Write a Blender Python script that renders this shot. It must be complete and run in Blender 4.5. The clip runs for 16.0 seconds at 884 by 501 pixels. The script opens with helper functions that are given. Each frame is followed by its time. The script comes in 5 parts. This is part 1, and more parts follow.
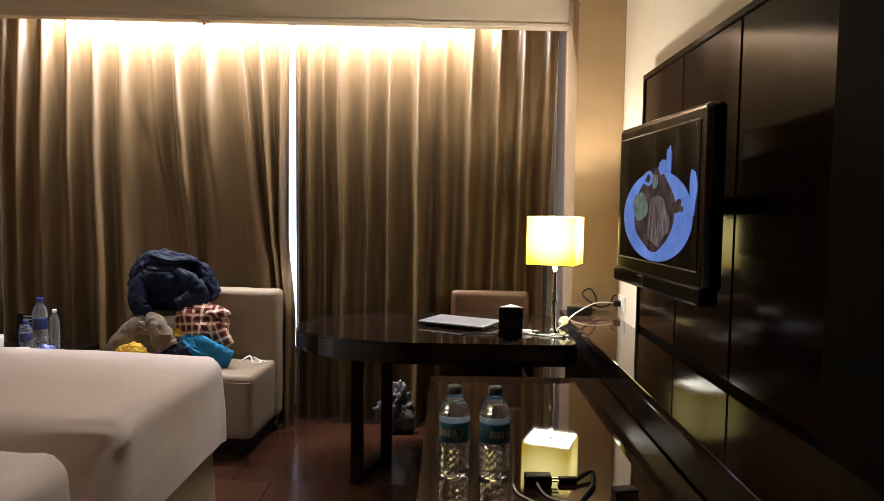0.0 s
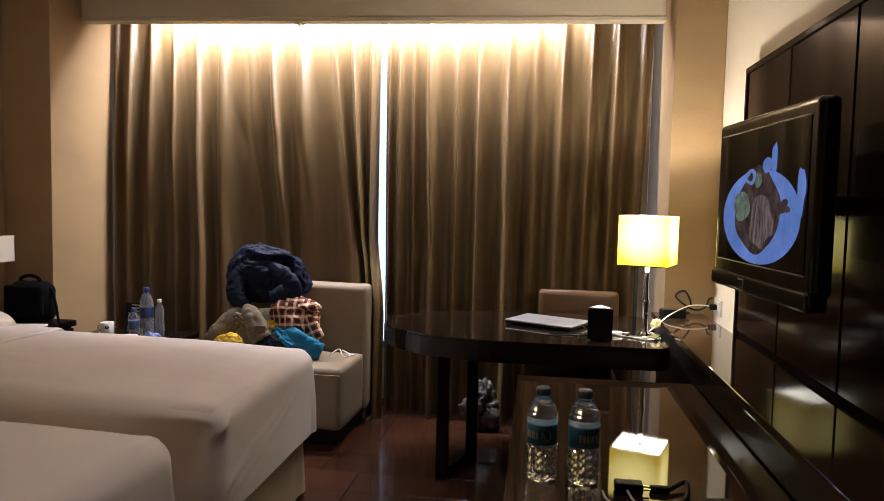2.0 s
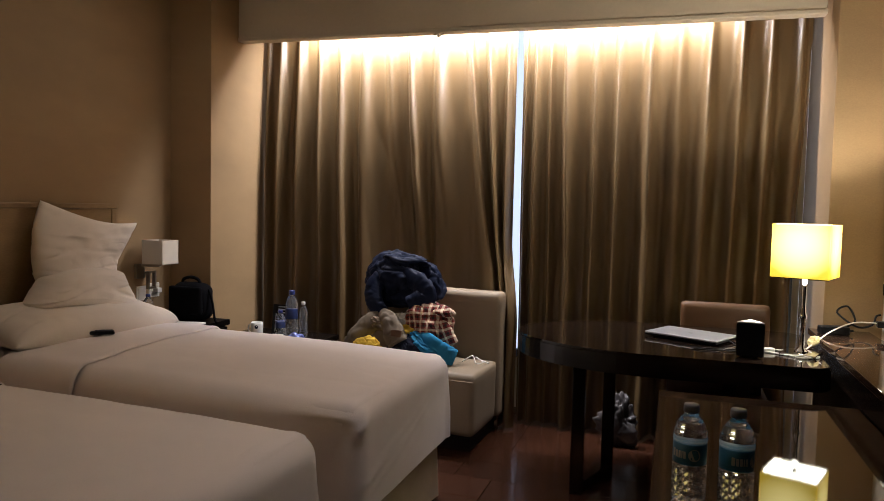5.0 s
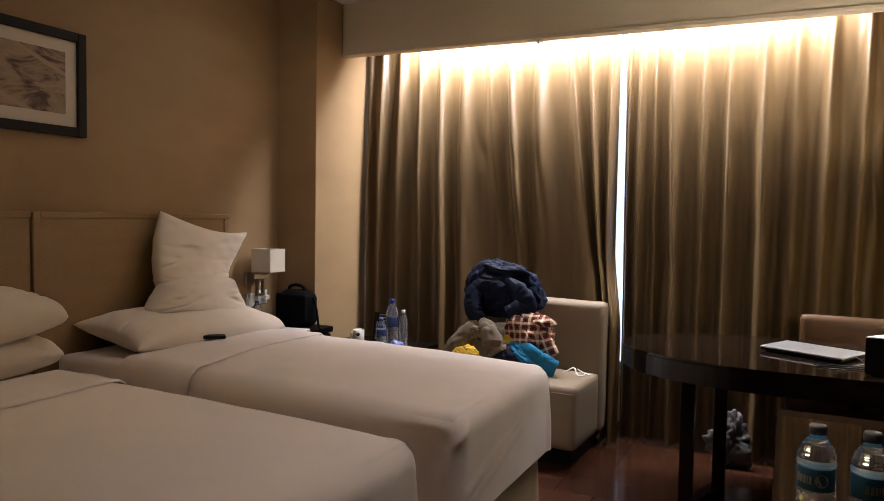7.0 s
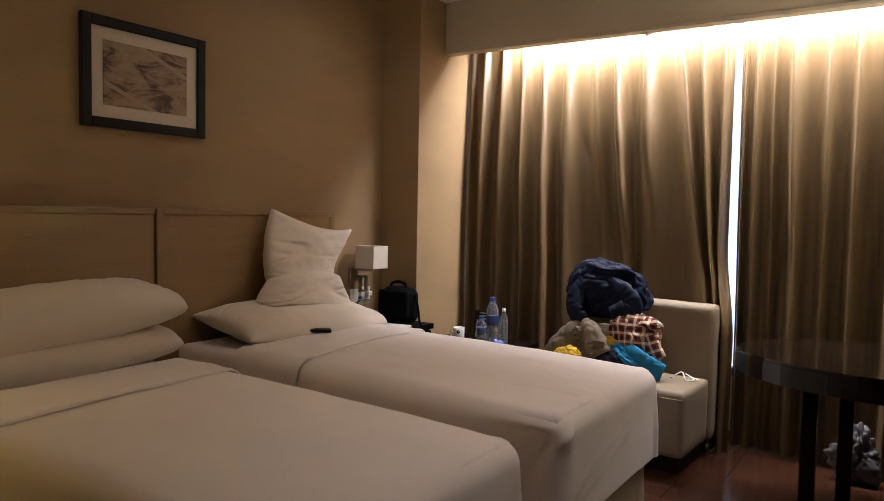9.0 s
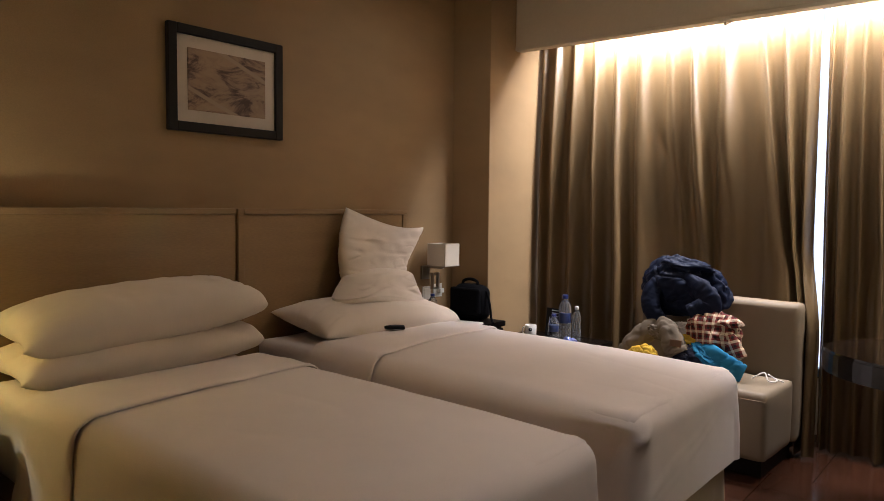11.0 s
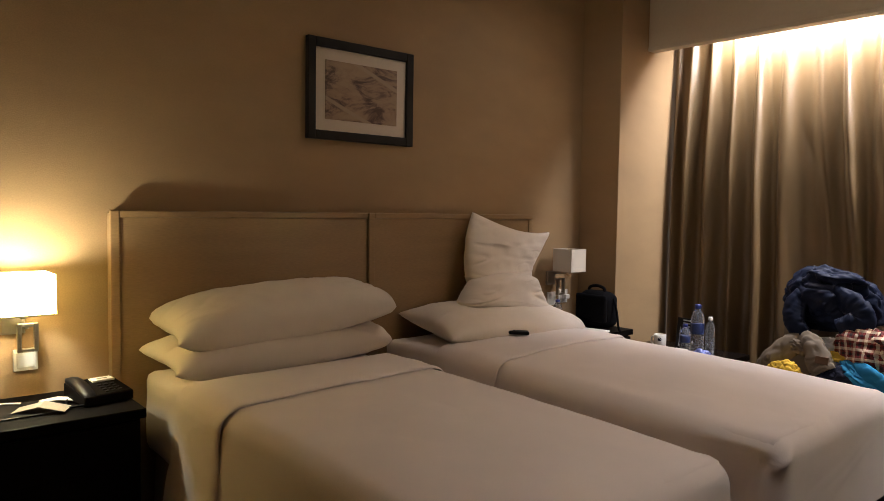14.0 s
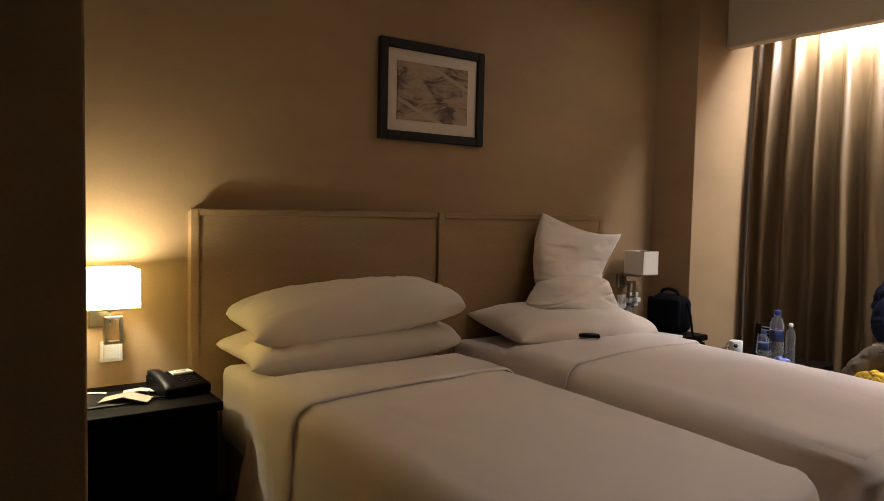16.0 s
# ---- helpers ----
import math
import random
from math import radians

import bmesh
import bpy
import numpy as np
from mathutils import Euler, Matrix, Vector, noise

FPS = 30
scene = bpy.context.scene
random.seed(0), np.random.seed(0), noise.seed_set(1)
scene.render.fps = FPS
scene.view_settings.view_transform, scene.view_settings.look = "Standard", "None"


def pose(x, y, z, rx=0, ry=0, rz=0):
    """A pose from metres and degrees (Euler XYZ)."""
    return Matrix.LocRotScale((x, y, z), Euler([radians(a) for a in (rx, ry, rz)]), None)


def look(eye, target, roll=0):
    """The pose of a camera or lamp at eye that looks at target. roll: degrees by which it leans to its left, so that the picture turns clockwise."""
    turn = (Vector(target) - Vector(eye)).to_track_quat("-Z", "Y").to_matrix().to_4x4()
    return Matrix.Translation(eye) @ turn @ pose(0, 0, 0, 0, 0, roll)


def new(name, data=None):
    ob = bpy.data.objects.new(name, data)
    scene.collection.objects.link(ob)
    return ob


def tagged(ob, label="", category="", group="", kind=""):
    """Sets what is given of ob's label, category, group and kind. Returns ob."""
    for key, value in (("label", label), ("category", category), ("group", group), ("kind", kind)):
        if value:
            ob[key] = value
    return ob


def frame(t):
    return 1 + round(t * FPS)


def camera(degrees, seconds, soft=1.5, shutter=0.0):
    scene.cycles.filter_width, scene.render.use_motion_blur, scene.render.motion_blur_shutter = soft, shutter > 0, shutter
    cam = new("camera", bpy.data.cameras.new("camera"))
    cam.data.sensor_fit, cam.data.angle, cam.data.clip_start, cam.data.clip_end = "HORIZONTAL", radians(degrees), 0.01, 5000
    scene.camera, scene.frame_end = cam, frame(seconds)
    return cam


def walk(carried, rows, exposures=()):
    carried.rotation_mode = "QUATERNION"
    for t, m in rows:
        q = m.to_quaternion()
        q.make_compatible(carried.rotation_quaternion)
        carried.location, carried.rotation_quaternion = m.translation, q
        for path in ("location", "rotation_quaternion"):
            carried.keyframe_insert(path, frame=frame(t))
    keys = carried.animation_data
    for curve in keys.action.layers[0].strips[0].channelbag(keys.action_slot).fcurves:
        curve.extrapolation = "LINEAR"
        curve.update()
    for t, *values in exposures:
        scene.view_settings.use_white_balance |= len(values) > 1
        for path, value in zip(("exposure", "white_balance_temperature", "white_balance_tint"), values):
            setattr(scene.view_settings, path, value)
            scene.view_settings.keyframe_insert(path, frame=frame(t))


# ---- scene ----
cam = camera(64.05, 16.0, soft=0.7)
PATH = [
    (0, pose(0.044, -0.031, 1.374, 86.49, -0.89, 0.79)),
    (0.5, pose(0.039, -0.023, 1.374, 86.26, -0.89, 2.68)),
    (1, pose(0.034, -0.011, 1.374, 86.17, -0.81, 4.35)),
    (1.5, pose(0.037, -0.026, 1.378, 86.07, -1.00, 6.19)),
    (2, pose(0.032, -0.020, 1.378, 86.10, -1.29, 7.77)),
    (2.5, pose(0.028, -0.020, 1.375, 86.10, -1.35, 9.70)),
    (3, pose(0.019, -0.013, 1.375, 86.14, -1.24, 11.71)),
    (5.5, pose(-0.001, -0.012, 1.373, 86.69, -1.17, 19.91)),
    (6, pose(-0.007, -0.008, 1.373, 86.86, -1.02, 21.91)),
    (6.5, pose(-0.012, -0.008, 1.369, 86.92, -1.14, 24.60)),
    (7, pose(-0.014, 0.011, 1.364, 87.19, -0.96, 26.24)),
    (7.5, pose(-0.013, -0.011, 1.364, 87.26, -1.01, 28.46)),
    (8, pose(-0.028, -0.010, 1.358, 87.08, -0.98, 29.99)),
    (8.5, pose(-0.036, 0.001, 1.356, 87.09, -1.11, 32.04)),
    (9, pose(-0.048, 0.014, 1.354, 87.00, -1.09, 34.08)),
    (11.5, pose(-0.056, -0.013, 1.356, 86.67, -0.36, 41.37)),
    (12, pose(-0.061, -0.019, 1.352, 86.69, -0.20, 43.34)),
    (12.5, pose(-0.054, -0.018, 1.354, 86.83, -0.16, 44.90)),
    (13, pose(-0.059, -0.021, 1.352, 86.91, -0.34, 46.51)),
    (13.5, pose(-0.061, -0.021, 1.357, 86.97, -0.64, 47.81)),
    (14, pose(-0.049, -0.018, 1.373, 86.73, -0.87, 49.75)),
    (14.5, pose(-0.050, -0.018, 1.365, 86.85, -0.97, 50.70)),
    (15, pose(-0.032, -0.016, 1.369, 86.80, -1.16, 52.36)),
    (15.5, pose(-0.067, -0.026, 1.360, 86.90, -1.01, 53.51)),
    (16, pose(-0.083, -0.037, 1.368, 86.71, -1.22, 54.83)),
]
EXPOSURES = [(0, -0.10, 5750, 15.0), (2, -0.30, 5750, 15.0), (3, -0.38, 5750, 15.0), (5.5, -0.6, 5750, 15.0), (6, -0.55, 5750, 15.0), (7, -0.28, 5750, 15.0), (9, -0.25, 5750, 15.0), (11.5, -0.22, 5750, 15.0), (12, -0.17, 5750, 15.0), (12.5, 0.22, 5750, 15.0), (13, 0.2, 5750, 15.0), (13.5, 0.0, 5750, 15.0), (14, -0.25, 5750, 15.0), (14.5, -0.5, 5750, 15.0), (15, -0.6, 5750, 15.0), (15.5, -0.5, 5750, 15.0), (16, -0.38, 5750, 15.0)]
walk(cam, PATH, EXPOSURES)

# ---- world and lamps ----
world = bpy.data.worlds.new("sky")
scene.world = world
world.use_nodes = True
wn = world.node_tree.nodes
sky = wn.new("ShaderNodeTexSky")
sky.sky_type, sky.sun_disc = "NISHITA", False
sky.sun_elevation, sky.sun_rotation = radians(48), radians(200)
world.node_tree.links.new(sky.outputs[0], wn["Background"].inputs[0])
wn["Background"].inputs[1].default_value = 0.12


def lamp(name, kind, m, energy, color, **kw):
    d = bpy.data.lights.new(name, kind)
    d.energy, d.color = energy, color
    for k, v in kw.items():
        if k == "size":
            d.size = v
        if k == "size_y":
            d.size_y = v
        if k == "shape":
            d.shape = v
        if k == "radius":
            d.shadow_soft_size = v
        if k == "spread":
            d.spread = v
    ob = new(name, d)
    ob.matrix_world = m
    return ob


WARM = (1.0, 0.89, 0.76)
# strip light hidden behind the pelmet, shining down the curtains
for target, watts, tint in (((-1.12, 4.42, 2.475), 185, (1.0, 0.94, 0.87)), ((-1.12, 4.20, 2.45), 33, (1.0, 0.92, 0.84))):
    lamp("cove_strip", "AREA", look((-1.12, 4.295, 2.575), target), watts, tint, shape="RECTANGLE", size=2.6, size_y=0.04)
# bulbs of the desk lamp and the wall lamp
lamp("desk_bulb", "POINT", pose(0.565, 3.50, 1.245), 105, (1.0, 0.88, 0.66), radius=0.035)
lamp("wall_bulb", "POINT", pose(-2.96, 0.472, 1.095), 19, (1.0, 0.93, 0.66), radius=0.025)
# unseen ceiling lamps, added for the west wall's light pool and bed-foot fill
for x, y, e, cone in ((-2.35, 3.0, 3.0, 160), (-0.5, 2.05, 3.0, 95)):
    lamp("ceiling_fill", "AREA", look((x, y, 2.78), (x, y, 0)), e, WARM, shape="DISK", size=0.25, spread=radians(cone))

# ---- materials ----


def mat(name, color, rough=0.6, metal=0.0, var=0.12, scale=6.0, fine=90.0, bump=0.15, dist=0.004, coat=0.0, sheen=0.0, spec=0.5, stretch=(1, 1, 1), emit=None, alpha_random=False):
    m = bpy.data.materials.new(name)
    m.use_nodes = True
    nt = m.node_tree
    b = nt.nodes["Principled BSDF"]
    b.inputs["Roughness"].default_value = rough
    b.inputs["Metallic"].default_value = metal
    b.inputs["Coat Weight"].default_value = coat
    b.inputs["Coat Roughness"].default_value = 0.05
    b.inputs["Sheen Weight"].default_value = sheen
    b.inputs["Specular IOR Level"].default_value = spec
    tc = nt.nodes.new("ShaderNodeTexCoord")
    mp = nt.nodes.new("ShaderNodeMapping")
    mp.inputs["Scale"].default_value = stretch
    nt.links.new(tc.outputs["Object"], mp.inputs[0])
    n1 = nt.nodes.new("ShaderNodeTexNoise")
    n1.inputs["Scale"].default_value, n1.inputs["Detail"].default_value = scale, 4
    n2 = nt.nodes.new("ShaderNodeTexNoise")
    n2.inputs["Scale"].default_value, n2.inputs["Detail"].default_value = fine, 3
    for n in (n1, n2):
        nt.links.new(mp.outputs[0], n.inputs["Vector"])
    add = nt.nodes.new("ShaderNodeMath")
    add.operation = "ADD"
    nt.links.new(n1.outputs[0], add.inputs[0])
    nt.links.new(n2.outputs[0], add.inputs[1])
    rng = nt.nodes.new("ShaderNodeMapRange")
    rng.inputs["From Min"].default_value, rng.inputs["From Max"].default_value = 0.6, 1.4
    rng.inputs["To Min"].default_value, rng.inputs["To Max"].default_value = 1 - var, 1 + var
    nt.links.new(add.outputs[0], rng.inputs["Value"])
    mul = nt.nodes.new("ShaderNodeVectorMath")
    mul.operation = "SCALE"
    mul.inputs[0].default_value = color
    nt.links.new(rng.outputs[0], mul.inputs["Scale"])
    out = mul.outputs[0]
    if alpha_random:
        oi = nt.nodes.new("ShaderNodeObjectInfo")
        r2 = nt.nodes.new("ShaderNodeMapRange")
        r2.inputs["To Min"].default_value, r2.inputs["To Max"].default_value = 0.7, 1.3
        nt.links.new(oi.outputs["Random"], r2.inputs["Value"])
        m2 = nt.nodes.new("ShaderNodeVectorMath")
        m2.operation = "SCALE"
        nt.links.new(out, m2.inputs[0])
        nt.links.new(r2.outputs[0], m2.inputs["Scale"])
        out = m2.outputs[0]
    nt.links.new(out, b.inputs["Base Color"])
    if bump:
        bp = nt.nodes.new("ShaderNodeBump")
        bp.inputs["Strength"].default_value, bp.inputs["Distance"].default_value = bump, dist
        nt.links.new(add.outputs[0], bp.inputs["Height"])
        nt.links.new(bp.outputs[0], b.inputs["Normal"])
    if emit:
        b.inputs["Emission Color"].default_value = (*emit[0], 1)
        b.inputs["Emission Strength"].default_value = emit[1]
    return m


WALLPAPER = mat("woven_wallpaper", (0.309, 0.201, 0.096), 0.75, var=0.14, scale=3, fine=160, bump=0.4, dist=0.002, stretch=(1, 1, 2.2))
# cream paint lightened to carry the lamp light on the east wall
EASTCREAM = mat("lit_cream_paint", (0.78, 0.69, 0.55), 0.6, var=0.04, scale=2, fine=60, bump=0.05)
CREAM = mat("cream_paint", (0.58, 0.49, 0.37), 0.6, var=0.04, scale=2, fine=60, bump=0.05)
CEILING = mat("ceiling_paint", (0.72, 0.66, 0.56), 0.8, var=0.04, bump=0.04)
DARKWOOD = mat("dark_lacquered_wood", (0.006, 0.004, 0.003), 0.24, var=0.35, scale=4, fine=40, bump=0.02, coat=0.12, stretch=(6, 1, 1))
PANELWOOD = mat("dark_panel_veneer", (0.014, 0.007, 0.005), 0.12, var=0.25, scale=3, fine=30, bump=0.012, coat=0.0, spec=0.12, stretch=(8, 8, 1))
GLOSSTOP = mat("polished_dark_top", (0.015, 0.009, 0.006), 0.06, var=0.25, scale=4, fine=30, bump=0.006, coat=0.6, stretch=(6, 1, 1))
BENCHTOP = mat("polished_brown_top", (0.040, 0.022, 0.013), 0.025, var=0.2, scale=4, fine=40, bump=0.006, coat=0.1, stretch=(1, 8, 1))
MAPLE = mat("golden_maple_veneer", (0.28, 0.178, 0.082), 0.38, var=0.14, scale=2.5, fine=40, bump=0.03, coat=0.1, stretch=(1, 1, 6))
FLOORWOOD = mat("red_brown_parquet", (0.052, 0.019, 0.009), 0.24, var=0.35, scale=5, fine=60, bump=0.04, coat=0.2, stretch=(8, 1, 1), alpha_random=True)
LINEN = mat("white_cotton_sheet", (0.83, 0.745, 0.715), 0.85, var=0.05, scale=5, fine=300, bump=0.2, dist=0.003, sheen=0.2)
PILLOWCASE = mat("white_pillowcase", (0.80, 0.715, 0.625), 0.85, var=0.04, scale=8, fine=300, bump=0.15, dist=0.004, sheen=0.2)
SKIRT = mat("beige_bed_valance", (0.50, 0.40, 0.26), 0.8, var=0.08, scale=8, fine=200, bump=0.15)
CURTAIN = mat("taupe_satin_curtain", (0.128, 0.080, 0.033), 0.40, var=0.08, scale=4, fine=240, bump=0.08, dist=0.002, sheen=0.0, stretch=(3, 3, 1))
# frame metal coloured blue to stand in for daylight falling on it
WINDOWMETAL = mat("daylit_aluminium", (0.16, 0.22, 0.34), 0.4, var=0.1)
LEATHER = mat("beige_leatherette", (0.25, 0.19, 0.122), 0.58, var=0.07, scale=5, fine=220, bump=0.15, dist=0.001)
TANLEATHER = mat("tan_leatherette", (0.110, 0.053, 0.022), 0.42, var=0.1, scale=5, fine=220, bump=0.15, dist=0.001)
BLACKPLASTIC = mat("black_plastic", (0.006, 0.006, 0.007), 0.45, var=0.1, bump=0.02, spec=0.18)
BLACKGLOSS = mat("black_gloss_plastic", (0.008, 0.008, 0.009), 0.12, var=0.05, bump=0.0, coat=0.3)
SCREENGLASS = mat("dark_screen_glass", (0.006, 0.006, 0.008), 0.04, var=0.05, bump=0.0)
BLACKCLOTH = mat("black_nylon", (0.004, 0.004, 0.005), 0.9, var=0.3, scale=20, fine=300, bump=0.4, spec=0.08)
CHROME = mat("polished_chrome", (0.80, 0.78, 0.75), 0.08, 1.0, var=0.03, bump=0.0)
STEEL = mat("brushed_steel", (0.42, 0.38, 0.33), 0.3, 1.0, var=0.06, bump=0.02)
SILVER = mat("silver_laptop_lid", (0.55, 0.55, 0.57), 0.35, 0.6, var=0.03, bump=0.01)
WHITEPLASTIC = mat("white_plastic", (0.75, 0.72, 0.66), 0.35, var=0.03, bump=0.0)
PAPER = mat("white_card", (0.78, 0.75, 0.70), 0.7, var=0.04, bump=0.02)
NAVY = mat("navy_nylon", (0.0035, 0.008, 0.027), 0.6, var=0.08, scale=8, fine=200, bump=0.05, spec=0.2)
KHAKI = mat("khaki_cotton", (0.165, 0.130, 0.092), 0.85, var=0.05, scale=10, fine=250, bump=0.04, spec=0.25)
YELLOW = mat("yellow_cotton", (0.62, 0.40, 0.035), 0.85, var=0.1, scale=10, fine=250, bump=0.04, spec=0.25)
AQUA = mat("bright_blue_cotton", (0.022, 0.185, 0.36), 0.8, var=0.15, scale=10, fine=250, bump=0.04, spec=0.25)
DARKNAVY = mat("dark_blue_cotton", (0.012, 0.014, 0.03), 0.85, var=0.2, scale=10, fine=250, bump=0.04, spec=0.25)
WHITECLOTH = mat("white_cotton_vest", (0.7, 0.68, 0.66), 0.85, var=0.08, scale=10, fine=250, bump=0.04, spec=0.25)
SHADE_OFF = mat("cream_fabric_shade", (0.72, 0.66, 0.55), 0.8, var=0.05, scale=6, fine=300, bump=0.05)
MATTEBLACK = mat("matt_black_lacquer", (0.003, 0.002, 0.0016), 0.6, var=0.2, bump=0.02, spec=0.06)
FRAMEBLACK = mat("black_brown_frame", (0.007, 0.005, 0.004), 0.5, var=0.2, bump=0.02, spec=0.2)
MATBOARD = mat("off_white_mount_board", (0.66, 0.57, 0.47), 0.85, var=0.03, bump=0.03)


def group_mat(name, build):
    m = bpy.data.materials.new(name)
    m.use_nodes = True
    build(m.node_tree, m.node_tree.nodes["Principled BSDF"])
    return m


def plaid_nodes(nt, b):
    """Woven checks: pale bands crossing over red, with dark bands between them."""
    tc = nt.nodes.new("ShaderNodeTexCoord")
    mp = nt.nodes.new("ShaderNodeMapping")
    mp.inputs["Rotation"].default_value = (0.25, 0.42, 0.2)
    nt.links.new(tc.outputs["Object"], mp.inputs[0])
    bands = []
    for axis in ("X", "Z"):
        w = nt.nodes.new("ShaderNodeTexWave")
        w.bands_direction = axis
        w.inputs["Scale"].default_value = 6.6
        w.inputs["Distortion"].default_value = 1.2
        w.inputs["Detail Scale"].default_value = 0.5
        nt.links.new(mp.outputs[0], w.inputs["Vector"])
        r = nt.nodes.new("ShaderNodeValToRGB")
        r.color_ramp.interpolation = "CONSTANT"
        e = r.color_ramp.elements
        e[0].position, e[0].color = 0.0, (0.02, 0.006, 0.006, 1)
        e[1].position, e[1].color = 0.16, (0.20, 0.022, 0.014, 1)
        x = e.new(0.80)
        x.color = (0.85, 0.68, 0.48, 1)
        nt.links.new(w.outputs["Fac"], r.inputs[0])
        bands.append(r)
    mx = nt.nodes.new("ShaderNodeMix")
    mx.data_type = "RGBA"
    mx.inputs[0].default_value = 0.5
    nt.links.new(bands[0].outputs[0], mx.inputs[6])
    nt.links.new(bands[1].outputs[0], mx.inputs[7])
    nt.links.new(mx.outputs[2], b.inputs["Base Color"])
    b.inputs["Roughness"].default_value = 0.85


def print_nodes(nt, b):
    """A faded aerial photograph: fields and groves, a pale road running aslant."""
    tc = nt.nodes.new("ShaderNodeTexCoord")
    mp = nt.nodes.new("ShaderNodeMapping")
    mp.inputs["Rotation"].default_value = (0.75, 0, 0)
    mp.inputs["Scale"].default_value = (1, 0.7, 1.5)
    nt.links.new(tc.outputs["Object"], mp.inputs[0])
    n = nt.nodes.new("ShaderNodeTexNoise")
    n.inputs["Scale"].default_value, n.inputs["Detail"].default_value, n.inputs["Distortion"].default_value = 8, 8, 0.8
    n.inputs["Roughness"].default_value = 0.65
    nt.links.new(mp.outputs[0], n.inputs["Vector"])
    r = nt.nodes.new("ShaderNodeValToRGB")
    e = r.color_ramp.elements
    e[0].position, e[0].color = 0.40, (0.075, 0.040, 0.026, 1)
    e[1].position, e[1].color = 0.60, (0.36, 0.25, 0.155, 1)
    for q, c in ((0.46, (0.17, 0.105, 0.07, 1)), (0.50, (0.29, 0.19, 0.12, 1))):
        x = e.new(q)
        x.color = c
    nt.links.new(n.outputs[0], r.inputs[0])
    w = nt.nodes.new("ShaderNodeTexWave")
    w.bands_direction = "Z"
    w.inputs["Scale"].default_value, w.inputs["Distortion"].default_value = 1.1, 0.6
    nt.links.new(mp.outputs[0], w.inputs["Vector"])
    r2 = nt.nodes.new("ShaderNodeMapRange")
    r2.inputs["From Min"].default_value, r2.inputs["From Max"].default_value = 0.975, 0.992
    nt.links.new(w.outputs["Fac"], r2.inputs["Value"])
    mx = nt.nodes.new("ShaderNodeMix")
    mx.data_type = "RGBA"
    mx.inputs[7].default_value = (0.37, 0.27, 0.18, 1)
    nt.links.new(r2.outputs[0], mx.inputs[0])
    nt.links.new(r.outputs[0], mx.inputs[6])
    nt.links.new(mx.outputs[2], b.inputs["Base Color"])
    b.inputs["Roughness"].default_value = 0.6


def clear_nodes(tint, rough=0.02, ior=1.3, clarity=1.0):
    def build(nt, b):
        b.inputs["Base Color"].default_value = (*tint, 1)
        b.inputs["Transmission Weight"].default_value = clarity
        b.inputs["Roughness"].default_value = rough
        b.inputs["IOR"].default_value = ior
    return build




def shade_nodes(center, hot, cool, reach):
    """Fabric lit from within by a bulb at center: brightest beside it, yellower away from it."""
    def build(nt, b):
        tc = nt.nodes.new("ShaderNodeTexCoord")
        d = nt.nodes.new("ShaderNodeVectorMath")
        d.operation = "DISTANCE"
        d.inputs[1].default_value = center
        nt.links.new(tc.outputs["Object"], d.inputs[0])
        r = nt.nodes.new("ShaderNodeMapRange")
        r.inputs["From Min"].default_value, r.inputs["From Max"].default_value = reach
        nt.links.new(d.outputs["Value"], r.inputs["Value"])
        mx = nt.nodes.new("ShaderNodeMix")
        mx.data_type = "RGBA"
        mx.inputs[6].default_value, mx.inputs[7].default_value = (*hot, 1), (*cool, 1)
        nt.links.new(r.outputs[0], mx.inputs[0])
        b.inputs["Base Color"].default_value = (0.7, 0.6, 0.4, 1)
        b.inputs["Roughness"].default_value = 0.85
        nt.links.new(mx.outputs[2], b.inputs["Emission Color"])
        b.inputs["Emission Strength"].default_value = 1.0
    return build


SHADE_LIT = group_mat("lit_yellow_shade", shade_nodes((0, 0, 0.51), (5.0, 4.1, 1.35), (1.8, 1.22, 0.05), (0.105, 0.20)))
SHADE_LIT_SMALL = group_mat("lit_cream_shade", shade_nodes((0.17, 0, 0.15), (12.0, 9.6, 3.2), (8.0, 5.8, 1.3), (0.09, 0.15)))
PLAID = group_mat("red_plaid_cotton", plaid_nodes)
PRINT = group_mat("sepia_print", print_nodes)
CLEAR = group_mat("clear_pet", clear_nodes((0.93, 0.96, 0.98), 0.015, 1.33, 0.94))
GLASS = group_mat("window_glass", clear_nodes((0.95, 0.98, 1.0), 0.0, 1.1))
LABELBLUE = mat("blue_label", (0.022, 0.14, 0.25), 0.4, var=0.1, bump=0.0)
LABELINK = mat("pale_print", (0.42, 0.46, 0.47), 0.6, var=0.05, bump=0.0)
CAP = mat("grey_blue_cap", (0.13, 0.14, 0.17), 0.3, var=0.1, bump=0.0)


def glow(name, color, strength):
    return mat(name, tuple(0.1 * c for c in color), 0.1, var=0.1, bump=0.0, emit=(color, strength))




